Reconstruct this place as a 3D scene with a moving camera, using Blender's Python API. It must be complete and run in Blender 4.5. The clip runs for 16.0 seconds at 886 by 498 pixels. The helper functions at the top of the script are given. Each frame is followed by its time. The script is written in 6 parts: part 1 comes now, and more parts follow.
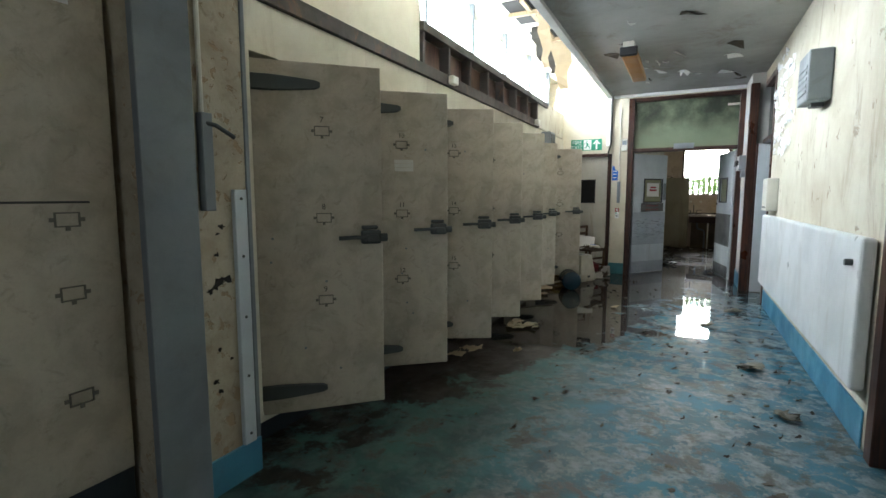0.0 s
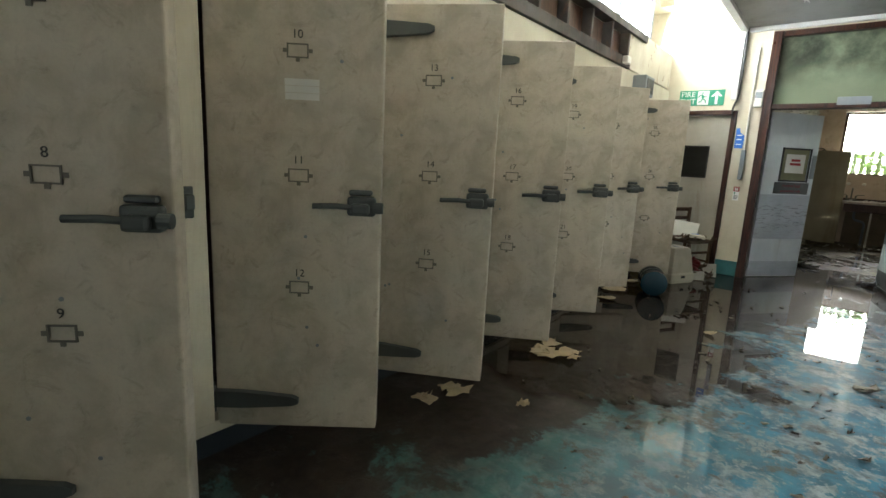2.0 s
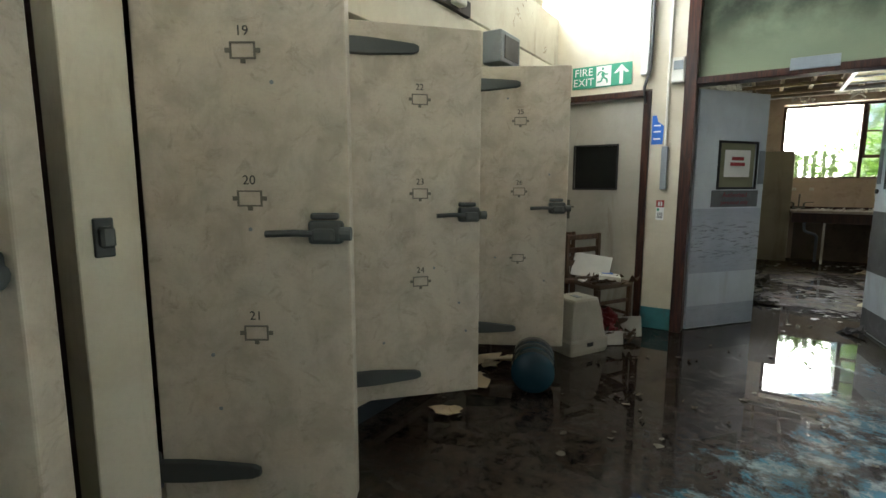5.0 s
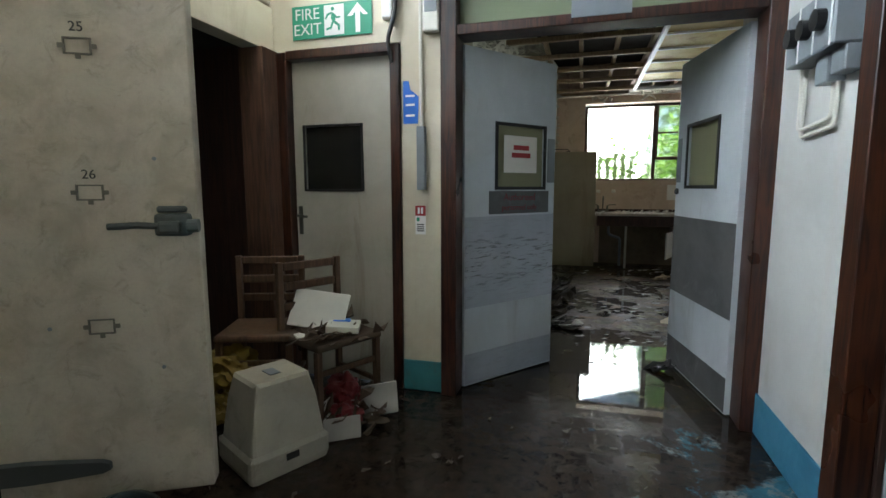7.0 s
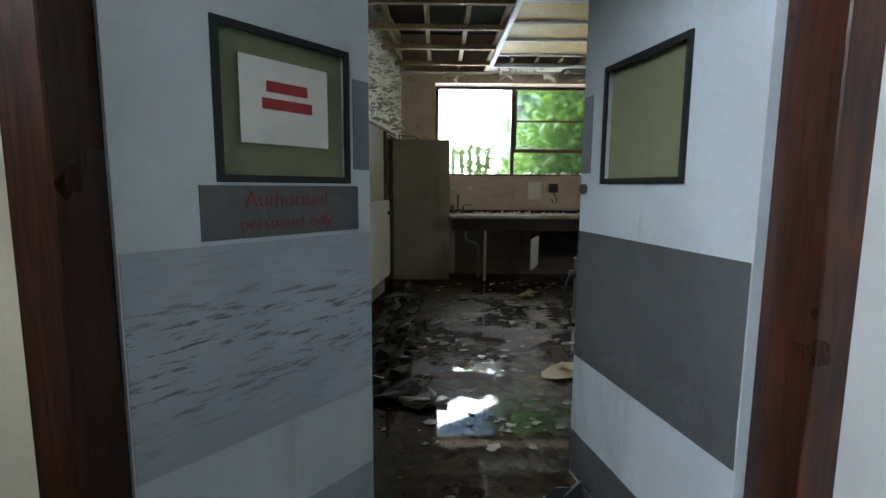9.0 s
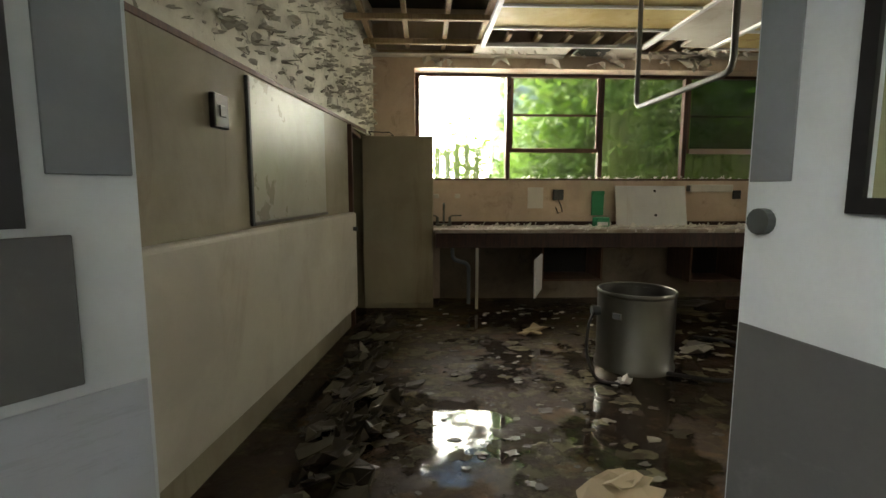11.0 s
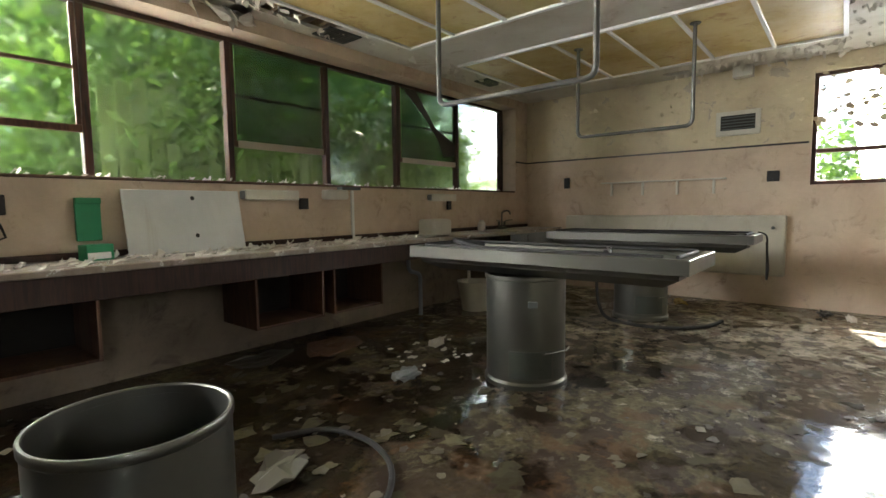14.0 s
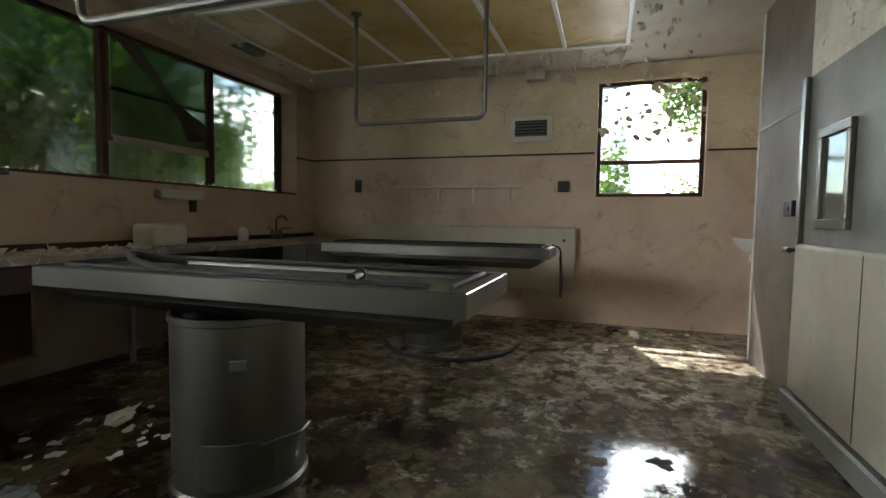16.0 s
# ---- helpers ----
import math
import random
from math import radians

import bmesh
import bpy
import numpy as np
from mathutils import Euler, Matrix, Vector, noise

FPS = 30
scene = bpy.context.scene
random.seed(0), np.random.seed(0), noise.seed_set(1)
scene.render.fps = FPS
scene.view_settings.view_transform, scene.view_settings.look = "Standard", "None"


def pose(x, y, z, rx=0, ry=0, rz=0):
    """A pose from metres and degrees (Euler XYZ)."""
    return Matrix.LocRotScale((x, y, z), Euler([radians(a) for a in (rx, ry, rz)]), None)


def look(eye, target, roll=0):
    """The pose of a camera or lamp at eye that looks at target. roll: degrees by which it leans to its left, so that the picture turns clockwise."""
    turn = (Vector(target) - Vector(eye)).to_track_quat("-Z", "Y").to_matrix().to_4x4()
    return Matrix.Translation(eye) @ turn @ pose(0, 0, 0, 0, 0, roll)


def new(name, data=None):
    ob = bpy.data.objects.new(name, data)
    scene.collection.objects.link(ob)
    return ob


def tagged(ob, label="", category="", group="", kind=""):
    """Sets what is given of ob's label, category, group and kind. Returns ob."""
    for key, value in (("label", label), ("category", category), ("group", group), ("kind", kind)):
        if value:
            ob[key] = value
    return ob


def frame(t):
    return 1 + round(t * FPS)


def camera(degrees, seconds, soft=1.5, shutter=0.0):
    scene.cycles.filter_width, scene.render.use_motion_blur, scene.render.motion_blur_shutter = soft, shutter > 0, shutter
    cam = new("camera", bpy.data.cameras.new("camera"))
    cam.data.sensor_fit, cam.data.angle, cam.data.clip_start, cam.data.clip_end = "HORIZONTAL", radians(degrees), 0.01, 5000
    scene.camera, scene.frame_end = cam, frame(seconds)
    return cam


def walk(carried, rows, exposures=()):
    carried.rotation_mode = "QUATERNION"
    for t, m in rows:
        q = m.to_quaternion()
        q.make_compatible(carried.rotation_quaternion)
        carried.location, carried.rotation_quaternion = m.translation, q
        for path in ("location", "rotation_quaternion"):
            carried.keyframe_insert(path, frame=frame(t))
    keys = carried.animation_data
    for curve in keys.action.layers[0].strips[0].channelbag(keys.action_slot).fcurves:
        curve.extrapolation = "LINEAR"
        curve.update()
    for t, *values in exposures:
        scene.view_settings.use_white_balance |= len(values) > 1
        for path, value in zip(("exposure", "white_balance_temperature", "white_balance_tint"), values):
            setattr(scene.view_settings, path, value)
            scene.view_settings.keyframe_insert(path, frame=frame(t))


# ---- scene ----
cam = camera(84.7, 16.0)
PATH = [
    (0, (1.5, 1.977, 1.33), (0.613, 3.756, 1.115), -0.0),
    (0.5, (1.454, 2.38, 1.307), (0.5, 4.12, 1.06), 1.6),
    (1, (1.462, 2.833, 1.302), (0.414, 4.513, 1.015), -0.2),
    (1.5, (1.454, 3.256, 1.343), (0.17, 4.749, 0.991), 0.3),
    (2, (1.403, 3.683, 1.31), (0.185, 5.226, 0.941), 2.8),
    (2.5, (1.428, 4.074, 1.295), (0.173, 5.583, 0.91), 1.3),
    (3, (1.384, 4.487, 1.295), (0.133, 5.994, 0.892), 1.1),
    (5.3, (1.182, 6.488, 1.258), (0.167, 8.196, 1.027), -0.4),
    (5.5, (1.244, 6.655, 1.257), (0.325, 8.417, 1.028), -0.0),
    (6, (1.294, 7.179, 1.236), (0.694, 9.072, 0.994), 0.7),
    (6.5, (1.323, 7.609, 1.205), (0.817, 9.529, 0.969), -0.0),
    (7, (1.358, 8.043, 1.223), (0.812, 9.952, 0.98), -0.1),
    (7.5, (1.335, 8.486, 1.23), (1.096, 10.458, 0.994), -0.6),
    (8, (1.404, 8.935, 1.216), (1.141, 10.905, 0.991), -2.3),
    (8.5, (1.356, 9.342, 1.217), (1.125, 11.313, 0.974), -0.6),
    (9, (1.403, 9.776, 1.213), (1.425, 11.76, 0.959), 0.4),
    (11.5, (1.494, 11.354, 1.259), (1.608, 13.337, 1.025), -0.1),
    (12, (1.593, 11.816, 1.213), (2.181, 13.716, 1.004), -0.1),
    (12.5, (1.763, 12.153, 1.211), (2.511, 13.996, 0.999), -1.7),
    (13, (2.003, 12.504, 1.152), (3.223, 14.078, 0.965), -1.1),
    (13.5, (2.264, 12.668, 1.156), (3.785, 13.955, 0.985), -0.8),
    (14, (2.492, 12.732, 1.156), (4.027, 14.003, 0.988), -0.7),
    (14.5, (2.775, 12.796, 1.134), (4.454, 13.871, 0.977), 0.3),
    (15, (3.139, 12.875, 1.121), (5.0, 13.597, 0.986), -0.2),
    (15.5, (3.481, 12.913, 1.107), (5.36, 13.586, 0.977), 0.4),
    (16, (3.693, 12.924, 1.106), (5.585, 13.559, 0.981), 0.8),
]
walk(cam, [(t, look(eye, target, roll)) for t, eye, target, roll in PATH], [(0, 1.45, 6000, 10), (2, 1.78, 6400, 10), (3, 1.85, 6600, 10), (5.5, 1.38, 6150, 10), (7, 1.3, 5900, 10), (8.5, 1.3, 5650, 9), (9, 1.48, 5650, 9), (11.5, 1.85, 7300, 12), (12.5, 2.25, 6800, 12), (13.5, 2.5, 6300, 12), (14.5, 2.45, 6400, 12), (15, 1.95, 6500, 12), (16, 1.5, 6200, 12)])

# ---------------------------------------------------------------- world and light
world = bpy.data.worlds.new("world")
scene.world = world
world.use_nodes = True
wn = world.node_tree
wn.nodes.clear()
sky = wn.nodes.new("ShaderNodeTexSky")
sky.sky_type = "NISHITA"
sky.sun_disc = False
sky.sun_elevation = radians(55.5)
sky.sun_rotation = radians(80)
bg = wn.nodes.new("ShaderNodeBackground")
bg.inputs["Strength"].default_value = 0.15
wout = wn.nodes.new("ShaderNodeOutputWorld")
wn.links.new(sky.outputs[0], bg.inputs[0])
wn.links.new(bg.outputs[0], wout.inputs[0])

sun_data = bpy.data.lights.new("sun", "SUN")
sun_data.energy = 5.0
sun_data.angle = radians(0.6)
sun_data.color = (1.0, 0.94, 0.84)
sun_ob = new("sun", sun_data)
sun_ob.matrix_world = look((65, 22, 100), (0, 0, 0))


def window_light(name, eye, target, sx, sy, watts, color=(0.93, 0.98, 1.0)):
    d = bpy.data.lights.new(name, "AREA")
    d.shape, d.size, d.size_y, d.energy, d.color = "RECTANGLE", sx, sy, watts, color
    ob = new(name, d)
    ob.matrix_world = look(eye, target)
    return ob


window_light("skylight_clerestory", (-0.66, 7.2, 2.98), (1.2, 7.2, 2.75), 7.2, 0.45, 112, (0.92, 0.97, 1.0))
# added fill under the solid lantern ceiling, brightens the end wall; no glazing here
window_light("fill_roof", (-0.1, 9.8, 3.285), (-0.1, 9.8, 0.0), 0.6, 1.6, 2.6, (0.95, 0.98, 1.0))
# unseen fill lamp added before the closed end wall to light the doors
window_light("fill_entrance", (0.9, -1.9, 1.5), (0.9, 6.0, 1.1), 2.2, 2.2, 5, (0.9, 0.96, 1.0))
window_light("skylight_north_gap", (1.75, 18.6, 2.1), (5.2, 14.0, 1.45), 2.1, 2.1, 190, (1.0, 0.98, 0.93))
window_light("skylight_far_gap", (10.4, 18.9, 2.2), (7.6, 14.6, 1.9), 1.7, 1.9, 16, (1.0, 0.98, 0.93))
window_light("skylight_east_gap", (10.9, 12.15, 2.4), (6.8, 13.6, 0.35), 1.2, 2.0, 90, (1.0, 0.98, 0.94))


# ---------------------------------------------------------------- mesh helpers
def box(bm, x0, y0, z0, x1, y1, z1, bevel=0.0, seg=1):
    g = bmesh.ops.create_cube(bm, size=1.0)
    vs = g["verts"]
    bmesh.ops.scale(bm, vec=(x1 - x0, y1 - y0, z1 - z0), verts=vs)
    bmesh.ops.translate(bm, vec=((x0 + x1) / 2, (y0 + y1) / 2, (z0 + z1) / 2), verts=vs)
    if bevel:
        es = list({e for v in vs for e in v.link_edges})
        bmesh.ops.bevel(bm, geom=es, offset=bevel, segments=seg, affect="EDGES", profile=0.5)
    return bm


def boxbm(x0, y0, z0, x1, y1, z1, bevel=0.0, seg=1):
    return box(bmesh.new(), x0, y0, z0, x1, y1, z1, bevel, seg)


def cyl(bm, p0, p1, r, n=16, r2=None, caps=True):
    p0, p1 = Vector(p0), Vector(p1)
    d = p1 - p0
    m = Matrix.Translation((p0 + p1) / 2) @ d.to_track_quat("Z", "Y").to_matrix().to_4x4()
    bmesh.ops.create_cone(bm, cap_ends=caps, segments=n, radius1=r, radius2=r if r2 is None else r2, depth=d.length, matrix=m)
    return bm


def cylbm(p0, p1, r, n=16, r2=None, caps=True):
    return cyl(bmesh.new(), p0, p1, r, n, r2, caps)


def tube(bm, pts, r, n=8):
    """A pipe swept along pts."""
    pts = [Vector(p) for p in pts]
    rings = []
    side = None
    for i, p in enumerate(pts):
        a, b = pts[max(i - 1, 0)], pts[min(i + 1, len(pts) - 1)]
        d = (b - a).normalized()
        if side is None:
            side = d.orthogonal().normalized()
        side = (side - d * side.dot(d)).normalized()
        up = d.cross(side)
        rings.append([bm.verts.new(p + r * (math.cos(k * 2 * math.pi / n) * side + math.sin(k * 2 * math.pi / n) * up)) for k in range(n)])
    for a, b in zip(rings, rings[1:]):
        for k in range(n):
            bm.faces.new((a[k], a[(k + 1) % n], b[(k + 1) % n], b[k]))
    bm.faces.new(rings[0][::-1])
    bm.faces.new(rings[-1])
    return bm


def rounded(pts, radius, n=6):
    """The corner points of a line, with its inner corners rounded."""
    pts = [Vector(p) for p in pts]
    out = [pts[0]]
    for a, b, c in zip(pts, pts[1:], pts[2:]):
        u, v = (a - b).normalized(), (c - b).normalized()
        p, q = b + u * radius, b + v * radius
        for k in range(n + 1):
            t = k / n
            out.append((1 - t) ** 2 * p + 2 * t * (1 - t) * b + t * t * q)
    out.append(pts[-1])
    return out


def lathe(bm, profile, n=40, centre=(0, 0)):
    rings = [[bm.verts.new((centre[0] + r * math.cos(2 * math.pi * k / n), centre[1] + r * math.sin(2 * math.pi * k / n), z)) for k in range(n)] for r, z in profile]
    for a, b in zip(rings, rings[1:]):
        for k in range(n):
            bm.faces.new((a[k], a[(k + 1) % n], b[(k + 1) % n], b[k]))
    return bm


def flake(bm, x, y, z, size, rng, lift=0.004, thick=0.003, tilt=0.0, axis="z", n=7, ragged=0.45):
    """An irregular thin scrap, curled a little, lying flat or on a wall."""
    ang = rng.uniform(0, 6.28)
    top, low = [], []
    for k in range(n):
        a = ang + 2 * math.pi * k / n
        r = size * rng.uniform(ragged, 1.0)
        px, py = r * math.cos(a), r * math.sin(a) * rng.uniform(0.6, 1.0)
        h = lift + abs(rng.gauss(0, tilt)) + tilt * px / size
        top.append((px, py, h + thick))
        low.append((px, py, max(h, 0.0005)))

    def place(p):
        if axis == "z":
            return (x + p[0], y + p[1], z + p[2])
        if axis == "x":
            return (x + p[2], y + p[0], z + p[1])
        if axis == "-x":
            return (x - p[2], y + p[0], z + p[1])
        if axis == "y":
            return (x + p[0], y + p[2], z + p[1])
        if axis == "-z":
            return (x + p[0], y + p[1], z - p[2])
        return (x + p[0], y - p[2], z + p[1])

    t = [bm.verts.new(place(p)) for p in top]
    b = [bm.verts.new(place(p)) for p in low]
    bm.faces.new(t)
    bm.faces.new(b[::-1])
    for k in range(n):
        bm.faces.new((b[k], b[(k + 1) % n], t[(k + 1) % n], t[k]))


def finish(name, bm, material, smooth=False):
    bmesh.ops.recalc_face_normals(bm, faces=bm.faces)
    me = bpy.data.meshes.new(name)
    bm.to_mesh(me)
    bm.free()
    if smooth:
        me.polygons.foreach_set("use_smooth", [True] * len(me.polygons))
        me.set_sharp_from_angle(angle=radians(35))
    me.materials.append(material)
    return me


def part(name, bm, material, parent, label="", smooth=False):
    ob = new(name, finish(name, bm, material, smooth))
    ob.parent = parent
    if label:
        ob["label"] = label
    return ob


def solid(name, bm, material, label="", category="", group="", kind="", smooth=False):
    return tagged(new(name, finish(name, bm, material, smooth)), label, category, group, kind)


def thing(name, m, label, category, group=""):
    ob = new(name)
    ob.empty_display_size = 0.1
    ob.matrix_basis = m
    return tagged(ob, label, category, group)


def structure(name, bm, material, label="", category="", smooth=False):
    return solid(name, bm, material, label, category, "", "structure", smooth)


def lettering(text, size, material, parent, m, name="lettering", depth=0.0008):
    cu = bpy.data.curves.new("lettering", "FONT")
    cu.body, cu.size, cu.extrude = text, size, depth
    cu.align_x, cu.align_y = "CENTER", "CENTER"
    cu.resolution_u = 3
    tmp = bpy.data.objects.new("lettering", cu)
    me = bpy.data.meshes.new_from_object(tmp)
    bpy.data.objects.remove(tmp)
    me.materials.clear()
    me.materials.append(material)
    ob = new(name, me)
    ob.parent = parent
    ob.matrix_basis = m
    return ob


def wallbm(axis, c0, c1, u0, u1, z0, z1, holes=()):
    """A wall between c0 and c1 across, from u0 to u1 along and z0 to z1 up; holes: (u0, u1, z0, z1)."""
    us = sorted({u0, u1, *[h for q in holes for h in q[:2] if u0 < h < u1]})
    zs = sorted({z0, z1, *[h for q in holes for h in q[2:] if z0 < h < z1]})
    bm = bmesh.new()
    for a, b in zip(us, us[1:]):
        for c, d in zip(zs, zs[1:]):
            mu, mz = (a + b) / 2, (c + d) / 2
            if any(q[0] < mu < q[1] and q[2] < mz < q[3] for q in holes):
                continue
            if axis == "x":
                box(bm, c0, a, c, c1, b, d)
            else:
                box(bm, a, c0, c, b, c1, d)
    bmesh.ops.remove_doubles(bm, verts=bm.verts, dist=1e-5)
    seen, dead = {}, []
    for f in bm.faces:
        key = tuple(round(v, 4) for v in f.calc_center_median())
        if key in seen:
            dead += [f, seen[key]]
        seen[key] = f
    bmesh.ops.delete(bm, geom=list(set(dead)), context="FACES")
    return bm


# ---------------------------------------------------------------- materials
class Nodes:
    def __init__(self, name):
        self.m = bpy.data.materials.new(name)
        self.m.use_nodes = True
        self.t = self.m.node_tree
        self.b = self.t.nodes["Principled BSDF"]
        self.co = self.t.nodes.new("ShaderNodeTexCoord").outputs["Object"]

    def node(self, kind, **inputs):
        n = self.t.nodes.new(kind)
        for k, v in inputs.items():
            self.feed(n.inputs[k.replace("_", " ")], v)
        return n

    def feed(self, sock, v):
        if isinstance(v, bpy.types.NodeSocket):
            self.t.links.new(v, sock)
        elif isinstance(v, tuple) and len(v) == 3 and sock.type == "RGBA":
            sock.default_value = (*v, 1)
        else:
            sock.default_value = v

    def noise(self, scale, detail=6.0, rough=0.6, distort=0.0, stretch=None):
        co = self.co
        if stretch:
            mp = self.t.nodes.new("ShaderNodeMapping")
            mp.inputs["Scale"].default_value = stretch
            self.t.links.new(co, mp.inputs[0])
            co = mp.outputs[0]
        return self.node("ShaderNodeTexNoise", Vector=co, Scale=scale, Detail=detail, Roughness=rough, Distortion=distort).outputs[0]

    def ramp(self, v, lo, hi, a=0.0, b=1.0):
        n = self.t.nodes.new("ShaderNodeMapRange")
        n.interpolation_type = "SMOOTHSTEP"
        self.feed(n.inputs["Value"], v)
        for k, q in (("From Min", lo), ("From Max", hi), ("To Min", a), ("To Max", b)):
            n.inputs[k].default_value = q
        return n.outputs[0]

    def math(self, op, a, b=0.0):
        n = self.t.nodes.new("ShaderNodeMath")
        n.operation = op
        self.feed(n.inputs[0], a)
        self.feed(n.inputs[1], b)
        return n.outputs[0]

    def mix(self, f, a, b):
        n = self.t.nodes.new("ShaderNodeMix")
        n.data_type = "RGBA"
        self.feed(n.inputs[0], f)
        self.feed(n.inputs[6], a)
        self.feed(n.inputs[7], b)
        return n.outputs[2]

    def xyz(self):
        return self.node("ShaderNodeSeparateXYZ", Vector=self.co).outputs

    def bump(self, h, strength=0.3, dist=0.01):
        n = self.node("ShaderNodeBump", Height=h, Strength=strength, Distance=dist)
        self.feed(self.b.inputs["Normal"], n.outputs[0])

    def set(self, **k):
        for key, v in k.items():
            self.feed(self.b.inputs[key.replace("_", " ")], v)
        return self


def paint(name, base, dark, stain, amount=0.5, scale=1.5, rough=0.55, bump=0.15, grain=60.0, metallic=0.0, streak=False, chips=None, chip_at=0.66):
    """A painted or bare surface: two-scale colour, stains, fine relief, chips showing what lies under."""
    n = Nodes(name)
    big = n.noise(scale, 8, 0.65, 0.3)
    fine = n.noise(grain, 4, 0.6)
    col = n.mix(n.ramp(big, 0.35, 0.7), base, dark)
    st = n.noise(scale * 2.3, 10, 0.72, 0.8, (1, 1, 0.22) if streak else None)
    col = n.mix(n.math("MULTIPLY", n.ramp(st, 0.52, 0.74), amount), col, stain)
    col = n.mix(n.math("MULTIPLY", n.ramp(fine, 0.4, 0.75), 0.22), col, dark)
    h = n.math("MULTIPLY", fine, 0.3)
    if chips:
        c = n.ramp(n.noise(scale * 3.1, 9, 0.62, 0.5), chip_at, chip_at + 0.025)
        col = n.mix(c, col, chips)
        h = n.math("SUBTRACT", h, c)
    n.set(Base_Color=col, Roughness=n.ramp(big, 0.3, 0.75, max(rough - 0.12, 0.05), min(rough + 0.15, 1)), Metallic=metallic)
    n.bump(h, bump, 0.006)
    return n.m


def plain(name, base, rough=0.5, metallic=0.0, var=0.25, grain=35.0, bump=0.1):
    n = Nodes(name)
    dark = tuple(c * (1 - var) for c in base)
    lite = tuple(min(c * (1 + var * 0.6), 1) for c in base)
    f = n.noise(grain * 0.12, 6, 0.65)
    g = n.noise(grain, 4, 0.6)
    col = n.mix(f, dark, lite)
    n.set(Base_Color=col, Roughness=n.ramp(f, 0.3, 0.7, max(rough - 0.1, 0.03), min(rough + 0.12, 1)), Metallic=metallic)
    n.bump(g, bump, 0.003)
    return n.m


def wood(name, base, dark, rough=0.45, stretch=(14, 14, 1.0), bump=0.15):
    n = Nodes(name)
    g = n.noise(3.0, 8, 0.6, 1.2, stretch)
    big = n.noise(1.3, 4, 0.6)
    col = n.mix(n.ramp(g, 0.35, 0.68), base, dark)
    col = n.mix(n.math("MULTIPLY", n.ramp(big, 0.5, 0.75), 0.45), col, tuple(c * 0.45 for c in dark))
    n.set(Base_Color=col, Roughness=n.ramp(big, 0.3, 0.7, rough - 0.1, rough + 0.15))
    n.bump(g, bump, 0.003)
    return n.m


def glass(name, tint=(0.9, 0.95, 0.92), rough=0.02):
    n = Nodes(name)
    d = n.noise(2.2, 8, 0.7)
    n.set(Base_Color=tint, Roughness=n.ramp(d, 0.4, 0.7, rough, rough + 0.06), IOR=1.45)
    n.b.inputs["Transmission Weight"].default_value = 1.0
    return n.m


M_FRIDGE = paint("fridge_panel", (0.55, 0.485, 0.385), (0.40, 0.345, 0.265), (0.20, 0.15, 0.105), 0.55, 5.5, 0.5, 0.1, 90)
M_CREAM = paint("cream_paint", (0.66, 0.61, 0.48), (0.53, 0.47, 0.35), (0.30, 0.22, 0.12), 0.5, 1.2, 0.6, 0.15, 70, streak=True)
M_PIER = paint("ochre_broken_plaster", (0.50, 0.44, 0.33), (0.38, 0.31, 0.22), (0.20, 0.14, 0.085), 0.7, 4.5, 0.85, 0.7, 70, chips=(0.37, 0.27, 0.17), chip_at=0.585)
M_KICKSHADE = plain("kick_board_and_gap_shade", (0.018, 0.026, 0.034), 0.5)
M_PLASTER = paint("peeling_plaster", (0.58, 0.55, 0.44), (0.46, 0.41, 0.31), (0.24, 0.17, 0.10), 0.7, 1.6, 0.75, 0.5, 45, streak=True, chips=(0.30, 0.24, 0.17), chip_at=0.63)
M_WHITEWALL = paint("white_wall", (0.60, 0.60, 0.57), (0.50, 0.50, 0.47), (0.36, 0.32, 0.26), 0.45, 1.4, 0.5, 0.2, 60, streak=True)
M_PINK = paint("pink_buff_wall", (0.62, 0.50, 0.38), (0.50, 0.39, 0.29), (0.27, 0.175, 0.115), 0.75, 1.9, 0.65, 0.25, 70)
# column paint taken darker than its own tone to imitate backlit shade
M_SHADECOLUMN = paint("grey_buff_column_shaded", (0.20, 0.172, 0.14), (0.15, 0.128, 0.104), (0.12, 0.09, 0.065), 0.7, 1.6, 0.7, 0.3, 60, streak=True)
# grey-brown wall colour, darkened to carry the shade under the worktop
M_FOOTSHADE = paint("bare_wall_shade", (0.24, 0.19, 0.14), (0.16, 0.125, 0.09), (0.06, 0.045, 0.03), 0.8, 1.8, 0.8, 0.4, 50)
M_SIDEDOOR = paint("yellowed_door_paint", (0.46, 0.43, 0.36), (0.37, 0.345, 0.285), (0.20, 0.13, 0.07), 0.6, 1.6, 0.5, 0.08, 80, streak=True)
M_BUFF = paint("buff_upper_wall", (0.66, 0.58, 0.40), (0.54, 0.46, 0.31), (0.28, 0.20, 0.11), 0.6, 1.3, 0.7, 0.4, 50, chips=(0.46, 0.40, 0.31), chip_at=0.62)
M_MOULD = paint("mouldy_peeling_wall", (0.70, 0.68, 0.56), (0.54, 0.52, 0.42), (0.30, 0.28, 0.21), 0.7, 4.0, 0.8, 0.6, 60, chips=(0.22, 0.20, 0.15), chip_at=0.62)
M_CEIL = paint("grey_ceiling", (0.44, 0.45, 0.44), (0.33, 0.33, 0.32), (0.20, 0.14, 0.09), 0.6, 0.9, 0.8, 0.3, 50, chips=(0.16, 0.14, 0.11), chip_at=0.70)
M_CEIL2 = paint("white_ceiling", (0.68, 0.65, 0.58), (0.56, 0.52, 0.44), (0.30, 0.20, 0.10), 0.6, 1.1, 0.8, 0.35, 50, chips=(0.34, 0.27, 0.19), chip_at=0.69)
